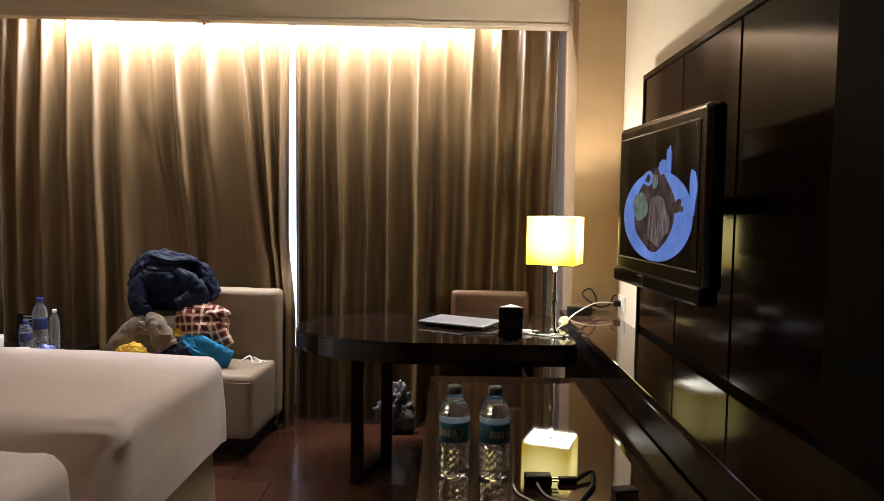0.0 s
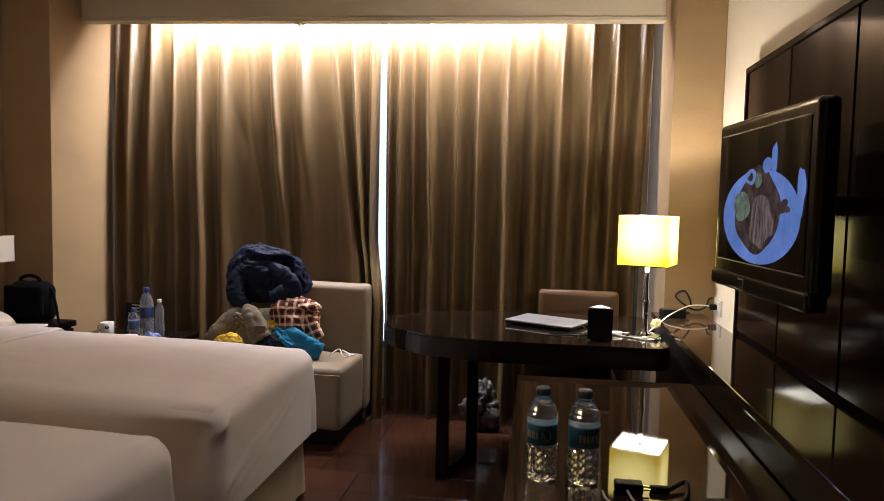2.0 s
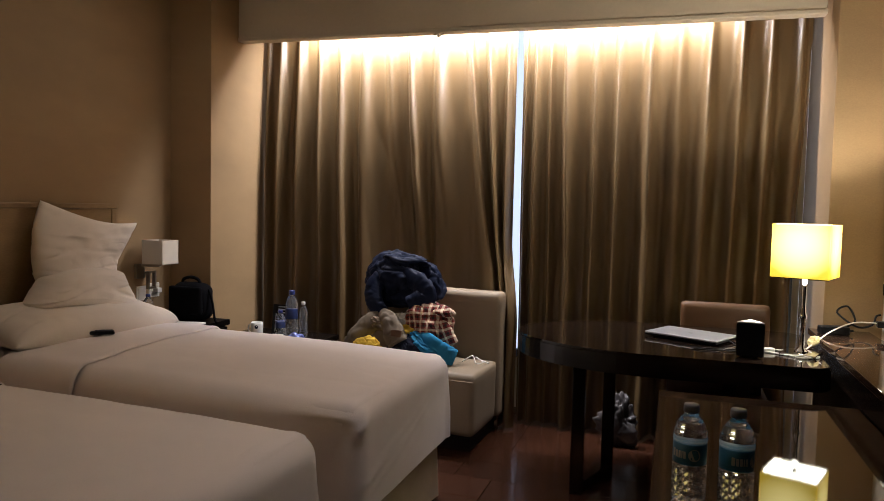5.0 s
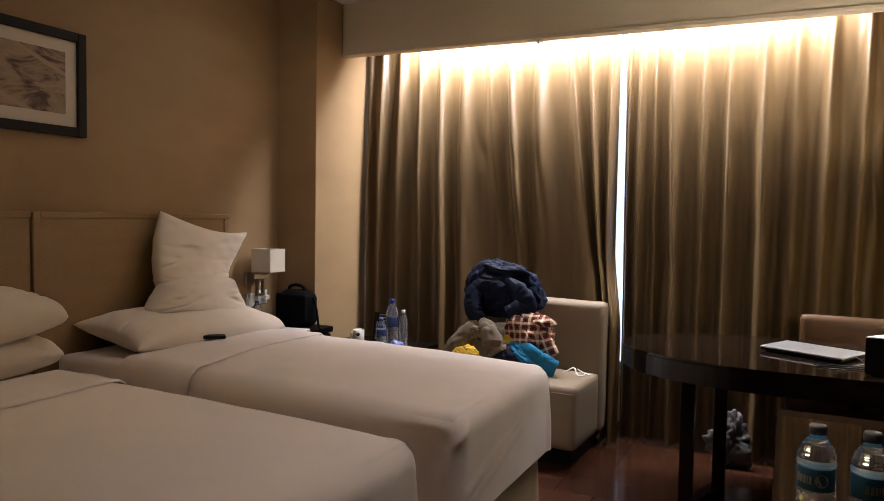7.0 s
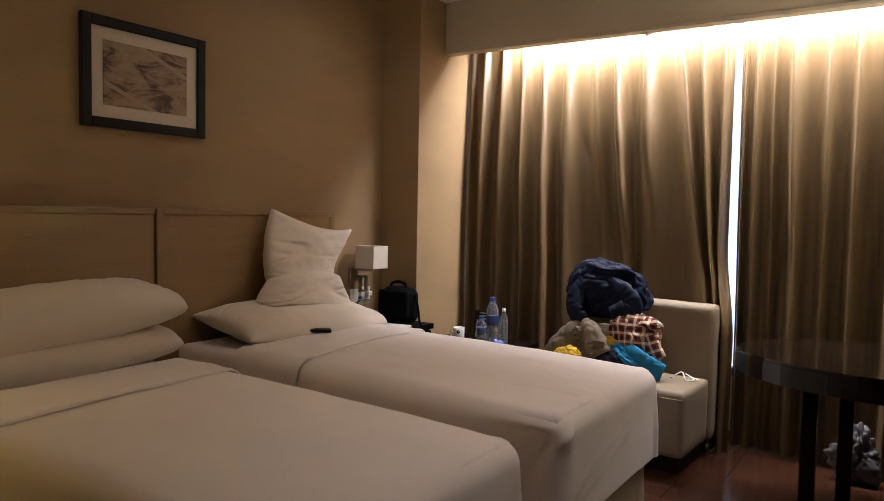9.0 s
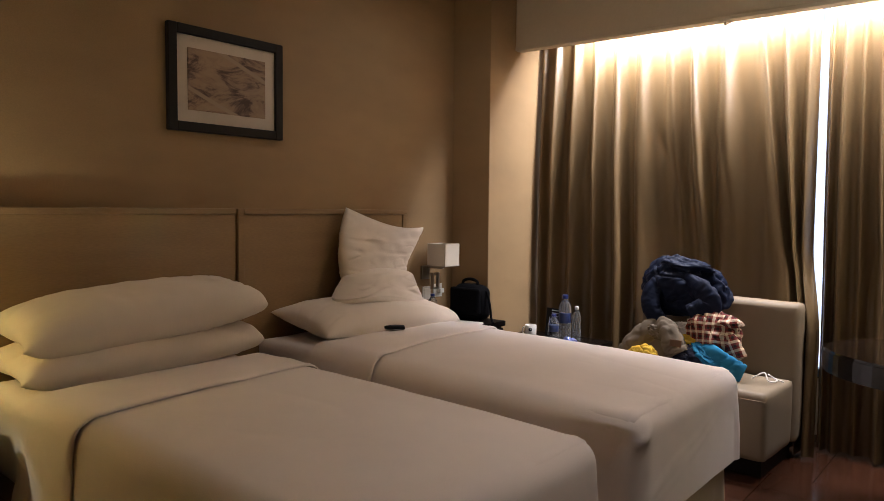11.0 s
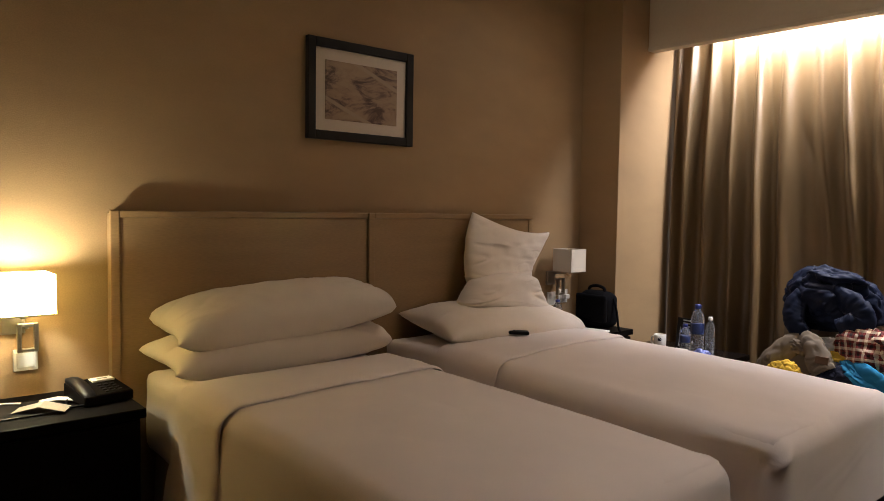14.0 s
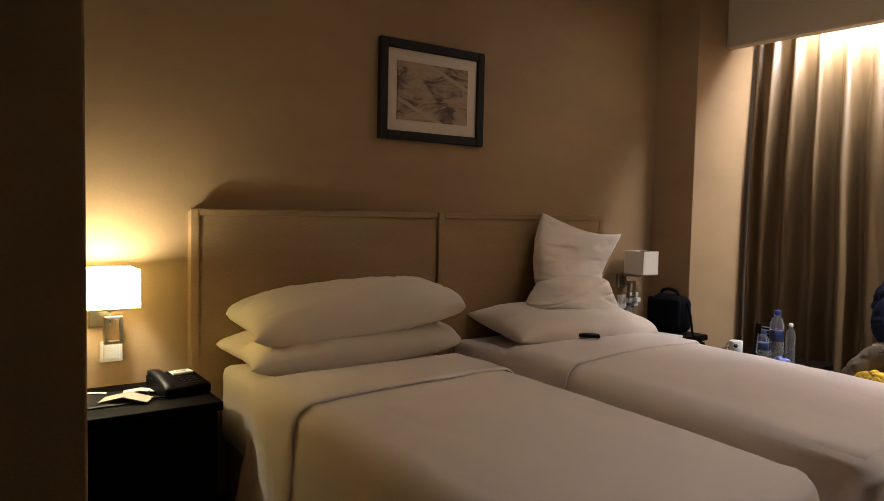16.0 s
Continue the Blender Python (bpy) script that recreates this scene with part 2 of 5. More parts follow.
def mottled_glow(name, dark, light, scale, strength, stretch):
    """A lit screen patch whose colour runs in streaks between two tones."""
    def build(nt, b):
        tc = nt.nodes.new("ShaderNodeTexCoord")
        mp = nt.nodes.new("ShaderNodeMapping")
        mp.inputs["Scale"].default_value = stretch
        nt.links.new(tc.outputs["Object"], mp.inputs[0])
        n = nt.nodes.new("ShaderNodeTexNoise")
        n.inputs["Scale"].default_value, n.inputs["Detail"].default_value, n.inputs["Roughness"].default_value = scale, 6, 0.7
        nt.links.new(mp.outputs[0], n.inputs["Vector"])
        r = nt.nodes.new("ShaderNodeValToRGB")
        e = r.color_ramp.elements
        e[0].position, e[0].color = 0.38, (*dark, 1)
        e[1].position, e[1].color = 0.66, (*light, 1)
        nt.links.new(n.outputs[0], r.inputs[0])
        b.inputs["Base Color"].default_value = (0.01, 0.01, 0.012, 1)
        b.inputs["Roughness"].default_value = 0.08
        nt.links.new(r.outputs[0], b.inputs["Emission Color"])
        b.inputs["Emission Strength"].default_value = strength
    return group_mat(name, build)


FOODDARK = mottled_glow("screen_food_brown", (0.012, 0.008, 0.010), (0.10, 0.065, 0.055), 22, 0.8, (1, 1, 1))
PLATE = mottled_glow("screen_plate_blue", (0.13, 0.22, 0.52), (0.21, 0.34, 0.78), 5, 0.75, (1, 1, 1))
MEAT = mottled_glow("screen_meat", (0.03, 0.018, 0.016), (0.26, 0.19, 0.17), 20, 0.8, (1, 3, 0.6))
FOODGREEN = mottled_glow("screen_food_green", (0.08, 0.11, 0.09), (0.22, 0.27, 0.17), 30, 0.8, (1, 1, 1))

LINING = glow("lit_white_shade_lining", (1.0, 0.93, 0.70), 26)
SKYGLOW = glow("pale_sky", (0.86, 0.92, 1.0), 1.5)
BLUECAP = mat("blue_cap_plastic", (0.02, 0.035, 0.17), 0.35, var=0.1, bump=0.0)
ORANGE = mat("orange_peel", (0.75, 0.30, 0.06), 0.5, var=0.15, bump=0.2)
KHAKIPAPER = mat("grey_beige_card", (0.42, 0.37, 0.28), 0.6, var=0.05, bump=0.02)
NAVYBAND = mat("navy_wrapper", (0.022, 0.034, 0.10), 0.35, var=0.5, scale=30, fine=80, bump=0.0)
BLUEFOIL = mat("blue_white_foil", (0.20, 0.24, 0.55), 0.25, 0.2, var=0.9, scale=25, fine=60, bump=0.1)
TIE = mat("pale_yellow_plastic", (0.62, 0.52, 0.26), 0.35, var=0.1, bump=0.05)
THINWHITE = mat("thin_white_plastic", (0.10, 0.088, 0.085), 0.4, var=0.1, bump=0.1)

# ---- building helpers ----


def shade_smooth(bm):
    for f in bm.faces:
        f.smooth = True
    return bm


def part(name, bm, material, parent=None, label=""):
    me = bpy.data.meshes.new(name)
    bm.to_mesh(me)
    bm.free()
    me.materials.append(material)
    ob = new(name, me)
    if parent is not None:
        ob.parent = parent
    if label:
        ob["label"] = label
    return ob


def thing(name, m, label, category, group="", kind=""):
    ob = new(name)
    ob.empty_display_size = 0.1
    ob.matrix_world = m
    return tagged(ob, label, category, group, kind)


def box(x0, x1, y0, y1, z0, z1, bev=0.0, seg=2, bm=None):
    bm = bm or bmesh.new()
    r = bmesh.ops.create_cube(bm, size=1.0)
    for v in r["verts"]:
        v.co = Vector((x0 + (v.co.x + 0.5) * (x1 - x0), y0 + (v.co.y + 0.5) * (y1 - y0), z0 + (v.co.z + 0.5) * (z1 - z0)))
    if bev:
        edges = {e for v in r["verts"] for e in v.link_edges}
        bmesh.ops.bevel(bm, geom=list(edges), offset=bev, segments=seg, affect="EDGES", profile=0.5)
    return bm


def cyl(r0, r1, z0, z1, n=24, x=0.0, y=0.0, bm=None):
    bm = bm or bmesh.new()
    bmesh.ops.create_cone(bm, cap_ends=True, segments=n, radius1=r0, radius2=r1, depth=z1 - z0, matrix=Matrix.Translation((x, y, (z0 + z1) / 2)))
    return bm


def lathe(profile, n=32, bm=None):
    """profile: (radius, z) from bottom to top."""
    bm = bm or bmesh.new()
    rings = [[bm.verts.new((r * math.cos(2 * math.pi * k / n), r * math.sin(2 * math.pi * k / n), z)) for k in range(n)] for r, z in profile]
    for a, b in zip(rings, rings[1:]):
        for k in range(n):
            bm.faces.new((a[k], a[(k + 1) % n], b[(k + 1) % n], b[k]))
    bm.faces.new(rings[0][::-1])
    bm.faces.new(rings[-1])
    return shade_smooth(bm)


def tube(points, r, n=8):
    """A round cable or bar along a smooth line through the points."""
    pts = [Vector(p) for p in points]
    line = []
    for k in range(len(pts) - 1):
        p0, p1, p2, p3 = pts[max(k - 1, 0)], pts[k], pts[k + 1], pts[min(k + 2, len(pts) - 1)]
        for s in range(6):
            u = s / 6
            line.append(0.5 * (2 * p1 + (p2 - p0) * u + (2 * p0 - 5 * p1 + 4 * p2 - p3) * u * u + (3 * p1 - p0 - 3 * p2 + p3) * u ** 3))
    line.append(pts[-1])
    bm = bmesh.new()
    rings = []
    for k, p in enumerate(line):
        d = (line[min(k + 1, len(line) - 1)] - line[max(k - 1, 0)]).normalized()
        side = d.cross(Vector((0.13, 0.2, 1))).normalized()
        up = side.cross(d)
        rings.append([bm.verts.new(p + r * (side * math.cos(2 * math.pi * j / n) + up * math.sin(2 * math.pi * j / n))) for j in range(n)])
    for a, b in zip(rings, rings[1:]):
        for j in range(n):
            bm.faces.new((a[j], a[(j + 1) % n], b[(j + 1) % n], b[j]))
    bm.faces.new(rings[0][::-1])
    bm.faces.new(rings[-1])
    return shade_smooth(bm)


def soft_box(x0, x1, y0, y1, z0, z1, r, step=0.04, wrinkle=0.004, seed=0.0, freq=6.0, open_bottom=False, puff=0.0):
    """An upholstered or bedded block: rounded edges of radius r, slight wrinkles, top swollen by puff."""
    bm = bmesh.new()
    dims = (x1 - x0, y1 - y0, z1 - z0)
    n = [max(2, int(d / step)) for d in dims]
    grid = {}

    def vert(i, j, k):
        key = (i, j, k)
        if key not in grid:
            p = Vector((x0 + dims[0] * i / n[0], y0 + dims[1] * j / n[1], z0 + dims[2] * k / n[2]))
            rb = 0.0 if open_bottom else r
            c = Vector((min(max(p.x, x0 + r), x1 - r), min(max(p.y, y0 + r), y1 - r), min(max(p.z, z0 + rb), z1 - r)))
            d = p - c
            q = c + (d.normalized() * r if d.length > 1e-9 else d)
            s = noise.noise(Vector((q.x * freq + seed, q.y * freq, q.z * freq))) + 0.5 * noise.noise(Vector((q.x * freq * 2.7, q.y * freq * 2.7 + seed, q.z * freq * 2.7)))
            nrm = d.normalized() if d.length > 1e-9 else Vector((0, 0, 1))
            q += nrm * wrinkle * s
            if puff and k == n[2]:
                u, v = 2 * i / n[0] - 1, 2 * j / n[1] - 1
                q.z += puff * (1 - u * u) * (1 - v * v)
            grid[key] = bm.verts.new(q)
        return grid[key]

    for a, b, c in ((0, 1, 2), (1, 2, 0), (2, 0, 1)):
        for side in (0, n[c]):
            if open_bottom and c == 2 and side == 0:
                continue
            for i in range(n[a]):
                for j in range(n[b]):
                    quad = []
                    for di, dj in ((0, 0), (1, 0), (1, 1), (0, 1)):
                        idx = [0, 0, 0]
                        idx[a], idx[b], idx[c] = i + di, j + dj, side
                        quad.append(vert(*idx))
                    bm.faces.new(quad if side else quad[::-1])
    return shade_smooth(bm)


def crease(q, width):
    """Depth of thin, wandering pinch lines in cloth, 0 to 1."""
    return math.exp(-(noise.noise(q) / width) ** 2)


def pillow_mesh(lx, ly, th, seed=0.0, n=60, sag=0.0, blunt=True):
    """A filled pillow lying flat: pointed closed corners at one end, the open case end square and folded in."""
    bm = bmesh.new()
    sheets = []
    for side in (1, -1):
        rows = []
        for i in range(n + 1):
            row = []
            for j in range(n + 1):
                if side == -1 and (i in (0, n) or j in (0, n)):
                    row.append(sheets[0][i][j])
                    continue
                u, s = 2 * i / n - 1, 2 * j / n - 1
                v = s if s < 0 or not blunt else 1 - (1 - s) ** 1.7
                x = lx / 2 * u * (1 - 0.07 * (1 - v * v) * abs(u) ** 3)
                y = ly / 2 * v * (1 - (0.09 * (1 - u * u) * abs(v) ** 3 if v < 0 or not blunt else 0.05 * u ** 4 * v))
                h = max(0.0, 1 - u ** 4) ** 0.55
                if v > 0 and blunt:
                    h *= (1 - 0.48 * v ** 2.4) * max(0.0, 1 - v ** 40) ** 0.5
                else:
                    h *= max(0.0, 1 - abs(v) ** 3.4) ** 0.55
                w = noise.noise(Vector((x * 6 + seed, y * 6, side * 3.0))) * 0.012 + noise.noise(Vector((x * 17, y * 17 + seed, side))) * 0.004
                ends = abs(v) ** 2
                w -= 0.014 * crease(Vector((x * 7 + seed, y * 3.2, side * 2.0)), 0.07) * ends
                w -= 0.010 * crease(Vector((x * 4, y * 9 + seed, side * 5.0)), 0.06) * max(0.0, v) ** 1.5
                z = side * (th / 2 * h + w * h) - sag * (u * u + v * v) * 0.5
                row.append(bm.verts.new((x, y, z)))
            rows.append(row)
        sheets.append(rows)
        for i in range(n):
            for j in range(n):
                q = (rows[i][j], rows[i + 1][j], rows[i + 1][j + 1], rows[i][j + 1])
                bm.faces.new(q if side == 1 else q[::-1])
    return shade_smooth(bm)


def crumple(sx, sy, sz, seed, sub=5, depth=0.35, flat=0.5):
    """A dropped garment: a soft heap gathered into a few long folds that run into one another, flat underneath."""
    bm = bmesh.new()
    bmesh.ops.create_icosphere(bm, subdivisions=sub, radius=1.0)
    rnd = random.Random(seed)
    s = Vector((seed * 3.1, seed * 1.7, seed))
    dirs = []
    for k in range(3):
        dirs.append((Vector((rnd.uniform(-1, 1), rnd.uniform(-0.4, 0.4), rnd.uniform(-1, 1))).normalized(), rnd.uniform(1.2, 2.4) * (1 + 0.5 * k), rnd.uniform(0, 6), 0.34 / (1 + 0.7 * k)))
    for v in bm.verts:
        d = v.co.normalized()
        warp = 0.9 * noise.noise(d * 1.4 + s * 2) + 0.25 * noise.noise(d * 3.5 + s * 3)
        k = 1 + depth * 0.8 * noise.noise(d * 1.3 + s) + 0.10 * depth * noise.noise(d * 6 + s)
        for q, (n, f, o, h) in enumerate(dirs):
            w = (d.dot(n) * f + o + warp) % 1.0
            # steep on one side, sloping on the other, as a fold lies over
            ridge = w / 0.72 if w < 0.72 else (1 - w) / 0.28
            mask = 0.45 + 0.9 * noise.noise(d * 1.6 + s * (q + 4))
            k += depth * h * (ridge * ridge * (3 - 2 * ridge) - 0.4) * min(1.0, max(0.0, mask))
        k -= depth * 0.22 * crease(d * 1.7 + s * 5, 0.06) + depth * 0.05 * crease(d * 4.0 + s * 7, 0.08)
        p = d * k
        v.co = Vector((p.x * sx, p.y * sy, max(p.z, -flat) * sz + flat * sz))
    return shade_smooth(bm)


def cloth_tube(points, radii, seed, squash=0.6, n=40, folds=7.0):
    """A trouser leg or sleeve lying along the points: a flattened, creased tube, open and turned in at its end."""
    pts = [Vector(p) for p in points]
    line = []
    for k in range(len(pts) - 1):
        p0, p1, p2, p3 = pts[max(k - 1, 0)], pts[k], pts[k + 1], pts[min(k + 2, len(pts) - 1)]
        for j in range(14):
            u = j / 14
            line.append((0.5 * (2 * p1 + (p2 - p0) * u + (2 * p0 - 5 * p1 + 4 * p2 - p3) * u * u + (3 * p1 - p0 - 3 * p2 + p3) * u ** 3), radii[k] + (radii[k + 1] - radii[k]) * u))
    line.append((pts[-1], radii[-1]))
    bm = bmesh.new()
    rings = []
    total = len(line) - 1
    for k, (p, r) in enumerate(line + [line[-1]] * 2):
        i = min(k, total)
        d = (line[min(i + 1, total)][0] - line[max(i - 1, 0)][0]).normalized()
        side = d.cross(Vector((0.05, 1, 0.1))).normalized()
        up = side.cross(d)
        inner = 1.0 if k <= total else (0.88 if k == total + 1 else 0.80)
        back = 0.0 if k <= total + 1 else 0.035
        ring = []
        for j in range(n):
            a = 2 * math.pi * j / n
            q = Vector((math.cos(a), math.sin(a), i * 0.09))
            w = 1 + 0.09 * noise.noise(Vector((q.x * 1.2, q.y * 1.2, i / total * folds + seed)))
            w -= 0.13 * crease(Vector((q.x * 0.9 + seed, q.y * 0.9, i / total * folds)), 0.10)
            ring.append(bm.verts.new(p - d * back + r * inner * w * (side * math.cos(a) + up * math.sin(a) * squash)))
        rings.append(ring)
    for a, b in zip(rings, rings[1:]):
        for j in range(n):
            bm.faces.new((a[j], a[(j + 1) % n], b[(j + 1) % n], b[j]))
    bm.faces.new(rings[0][::-1])
    bm.faces.new(rings[-1])
    return shade_smooth(bm)

# ---- structure ----
XL, XR, YB, ZC = -3.13, 1.00, 4.75, 2.80


def structure(name, bm, material, label, category):
    return tagged(part(name, bm, material), label, category, kind="structure")


structure("wall_west", box(XL - 0.15, XL, -2.6, YB + 0.15, 0, ZC), WALLPAPER, "tan woven wallpaper wall behind the headboard", "wall")
structure("wall_east", box(XR, XR + 0.15, -2.6, YB + 0.15, 0, ZC), EASTCREAM, "cream painted wall behind the television panelling", "wall")
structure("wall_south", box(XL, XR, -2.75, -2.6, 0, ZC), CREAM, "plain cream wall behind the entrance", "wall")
structure("wall_partition", box(XL, -1.0, -2.6, 0.100, 0, ZC, 0.004), WALLPAPER, "dark tan papered corner of the partition wall", "wall")
structure("ceiling", box(XL, XR, -2.6, YB, ZC, ZC + 0.12), CEILING, "off-white plastered ceiling above the beds", "ceiling")
structure("wall_pier_west", box(XL, -2.82, 3.82, YB, 0, ZC, 0.004), WALLPAPER, "papered pier beside the window curtains", "wall")
structure("wall_pier_east", box(0.735, XR, 3.985, YB, 0, ZC, 0.004), WALLPAPER, "papered pier between the curtain and the television wall", "wall")
# window wall with its opening
bm = box(-2.82, 0.735, YB, YB + 0.15, 0, 0.35)
box(-2.82, 0.735, YB, YB + 0.15, 2.73, ZC, bm=bm)
box(-2.82, -2.6, YB, YB + 0.15, 0.35, 2.73, bm=bm)
box(0.70, 0.735, YB, YB + 0.15, 0.35, 2.73, bm=bm)
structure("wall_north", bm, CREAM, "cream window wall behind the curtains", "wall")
win = tagged(new("window_1"), "aluminium window with bright daylight behind the curtains", "window", kind="structure")
win.location = (0, YB + 0.06, 0)
bm = box(-2.6, 0.70, -0.03, 0.03, 0.35, 0.40)
box(-2.6, 0.70, -0.03, 0.03, 2.68, 2.73, bm=bm)
for x in (-2.6, -1.5, -0.4, 0.65):
    box(x, x + 0.05, -0.03, 0.03, 0.40, 2.68, bm=bm)
part("window_frame", bm, WINDOWMETAL, win)
for x in (-2.55, -1.45, -0.35):
    pane = part("pane", box(x, x + 1.05 - (0.03 if x > -1 else 0), -0.004, 0.004, 0.40, 2.68), GLASS, win)
    pane.visible_shadow = False
# pelmet in front of the curtain track
def sagged(bm):
    for v in bm.verts:
        v.co.z -= 0.037 * (v.co.x + 2.82) / 3.53 * (1 if v.co.z < 2.6 else 0)
    return bm


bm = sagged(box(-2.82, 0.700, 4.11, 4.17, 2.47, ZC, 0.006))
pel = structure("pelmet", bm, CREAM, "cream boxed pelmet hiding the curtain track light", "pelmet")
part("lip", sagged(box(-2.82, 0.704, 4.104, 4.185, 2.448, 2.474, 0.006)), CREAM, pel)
sp = thing("sprinkler_head", pose(-1.42, 4.145, 2.434), "small brass sprinkler under the cream pelmet", "sprinkler")
part("plate", cyl(0.035, 0.035, -0.006, 0.0, 20), CREAM, sp)
part("nozzle", cyl(0.008, 0.014, -0.022, -0.006, 12), STEEL, sp)

# skirting boards
structure("baseboard", box(XL, XL + 0.015, 0.102, 3.82, 0.0, 0.10, 0.003), DARKWOOD, "dark wooden skirting board along the papered wall", "baseboard")

# dark panelling behind the television
pan = tagged(new("wall_panelling"), "dark veneered wall panelling with narrow grooves behind the television", "panelling", kind="structure")
part("backing", box(0.972, XR - 0.002, 0.60, 3.395, 0.02, 2.005), MATTEBLACK, pan)
ys = (1.665, 2.258, 2.823, 3.376)
for y0, y1 in zip(ys, ys[1:]):
    part("panel", box(0.955, 0.973, y0 + 0.008, y1 - 0.008, 0.82, 1.988, 0.002), PANELWOOD, pan)
part("rail", box(0.948, 0.973, 1.665, 3.40, 1.990, 2.016, 0.003), PANELWOOD, pan)
part("stile", box(0.948, 0.973, 3.378, 3.40, 0.02, 1.990, 0.003), PANELWOOD, pan)
part("stile", box(0.940, 0.973, 0.60, 1.663, 0.02, 2.60, 0.003), MATTEBLACK, pan)

# ---- beds ----


def bed(y0, y1, xf, seed):
    b = thing("bed", pose(0, 0, 0), "single bed with tightly tucked white sheet and beige valance", "bed", "twin beds")
    part("box_base", box(-3.04, xf - 0.10, y0 + 0.05, y1 - 0.05, 0.06, 0.38, 0.02), SKIRT, b)
    for x in (-2.95, xf - 0.22):
        for y in (y0 + 0.12, y1 - 0.12):
            part("leg", cyl(0.025, 0.03, 0.0, 0.06, 12, x, y), DARKWOOD, b)
    part("mattress", soft_box(-3.055, xf - 0.03, y0 + 0.012, y1 - 0.012, 0.36, 0.690, 0.035, 0.035, 0.005, seed), LINEN, b, "white fitted sheet on the mattress")
    # valance with soft pleats round foot and sides
    bm = bmesh.new()
    path = [(-3.0, y0 + 0.045), (xf - 0.05, y0 + 0.045), (xf - 0.05, y1 - 0.045), (-3.0, y1 - 0.045)]
    cols = []
    for (ax, ay), (bx, by) in zip(path, path[1:]):
        d = Vector((bx - ax, by - ay))
        n = int(d.length / 0.02)
        nr = Vector((d.y, -d.x)).normalized()
        for k in range(n):
            u = k / n
            w = noise.noise(Vector((k * 0.16 + seed, ax, 0)))
            cols.append([bm.verts.new((ax + d.x * u + nr.x * o, ay + d.y * u + nr.y * o, z)) for z, o in ((0.42, 0.0), (0.22, 0.008 + 0.010 * w), (0.02, 0.016 + 0.022 * w))])
    for p, q in zip(cols, cols[1:]):
        for k in range(2):
            bm.faces.new((p[k], p[k + 1], q[k + 1], q[k]))
    part("valance", shade_smooth(bm), SKIRT, b, "beige pleated valance")
    part("top_sheet", tucked_sheet(-2.48, xf, y0, y1, 0.30, 0.716, seed), LINEN, b, "white top sheet, folded and tucked at the foot corners")
    part("turned_down_sheet", turned_band(-2.66, -2.20, y0, y1, 0.726, seed), LINEN, b, "turned-down white sheet hanging over the side")
    return b


def tucked_sheet(x0, x1, y0, y1, z0, z1, seed):
    """The top sheet: soft rounded block, sagging slightly to the foot, pinched into a tuck at the foot corners."""
    bm = soft_box(x0, x1, y0 - 0.006, y1 + 0.006, z0, z1, 0.075, 0.016, 0.004, seed + 3, 3.0, True, 0.020)
    for v in bm.verts:
        p = v.co
        low = max(0.0, z1 - p.z)
        u = max(0.0, (p.x - x0) / (x1 - x0))
        p.z -= 0.030 * u * u * max(0.0, (p.z - z0) / (z1 - z0))
        if p.x > x1 - 0.10 and low > 0.03:
            # long slanting pulls across the foot from the near corner up to the far edge
            t = p.y - y0
            for a, b, h in ((0.02, 1.55, 0.006), (0.10, 1.9, 0.005), (0.26, 1.3, 0.004)):
                line = low - 0.30 + (t - a) / b * 0.42 + 0.03 * noise.noise(Vector((p.y * 4, p.z * 4, seed + a)))
                p.x += h * math.exp(-(line / 0.012) ** 2) * min(1.0, max(0.0, t) / 0.06) * max(0.0, 1 - t / 0.9)
            # overlapping flap at the far corner
            e = y1 - p.y
            if e < 0.07:
                drape = min(1.0, (0.07 - e) / 0.02) * min(1.0, max(0.0, low - 0.05) / 0.22)
                p.x += 0.016 * drape
                p.y += 0.006 * drape
        # the side below the near foot corner is drawn in under the tuck
        for ye, sg in ((y0, 1), (y1, -1)):
            t = sg * (p.y - ye)
            d = x1 - p.x
            if t < 0.06 and d < 0.40 and low > 0.06:
                slit = d - 0.05 - 0.30 * (low - 0.06)
                p.y += sg * (0.020 / (1 + math.exp(-slit * 70))) * math.exp(-(slit / 0.16) ** 2)
        # two short pinches beside the near foot corner
        t, d = p.y - y0, x1 - p.x
        if -0.03 < t < 0.22 and d < 0.16 and low < 0.17:
            for a, b in ((0.03, 0.0), (0.065, 0.02)):
                line = (t - a) * 0.8 - (low - 0.07 + b) * -0.9
                p.x += 0.012 * math.exp(-(line / 0.010) ** 2) * math.exp(-((low - 0.09) / 0.04) ** 2)
        # faint ironed-in and stretched lines on top
        if low < 0.05 and t > 0.05:
            p.z -= 0.0016 * crease(Vector((p.x * 1.2, p.y * 3.4, seed)), 0.03)
        if p.z < z0 + 0.03:
            p.z += 0.006 * noise.noise(Vector((p.x * 4, p.y * 4, seed)))
    return bm


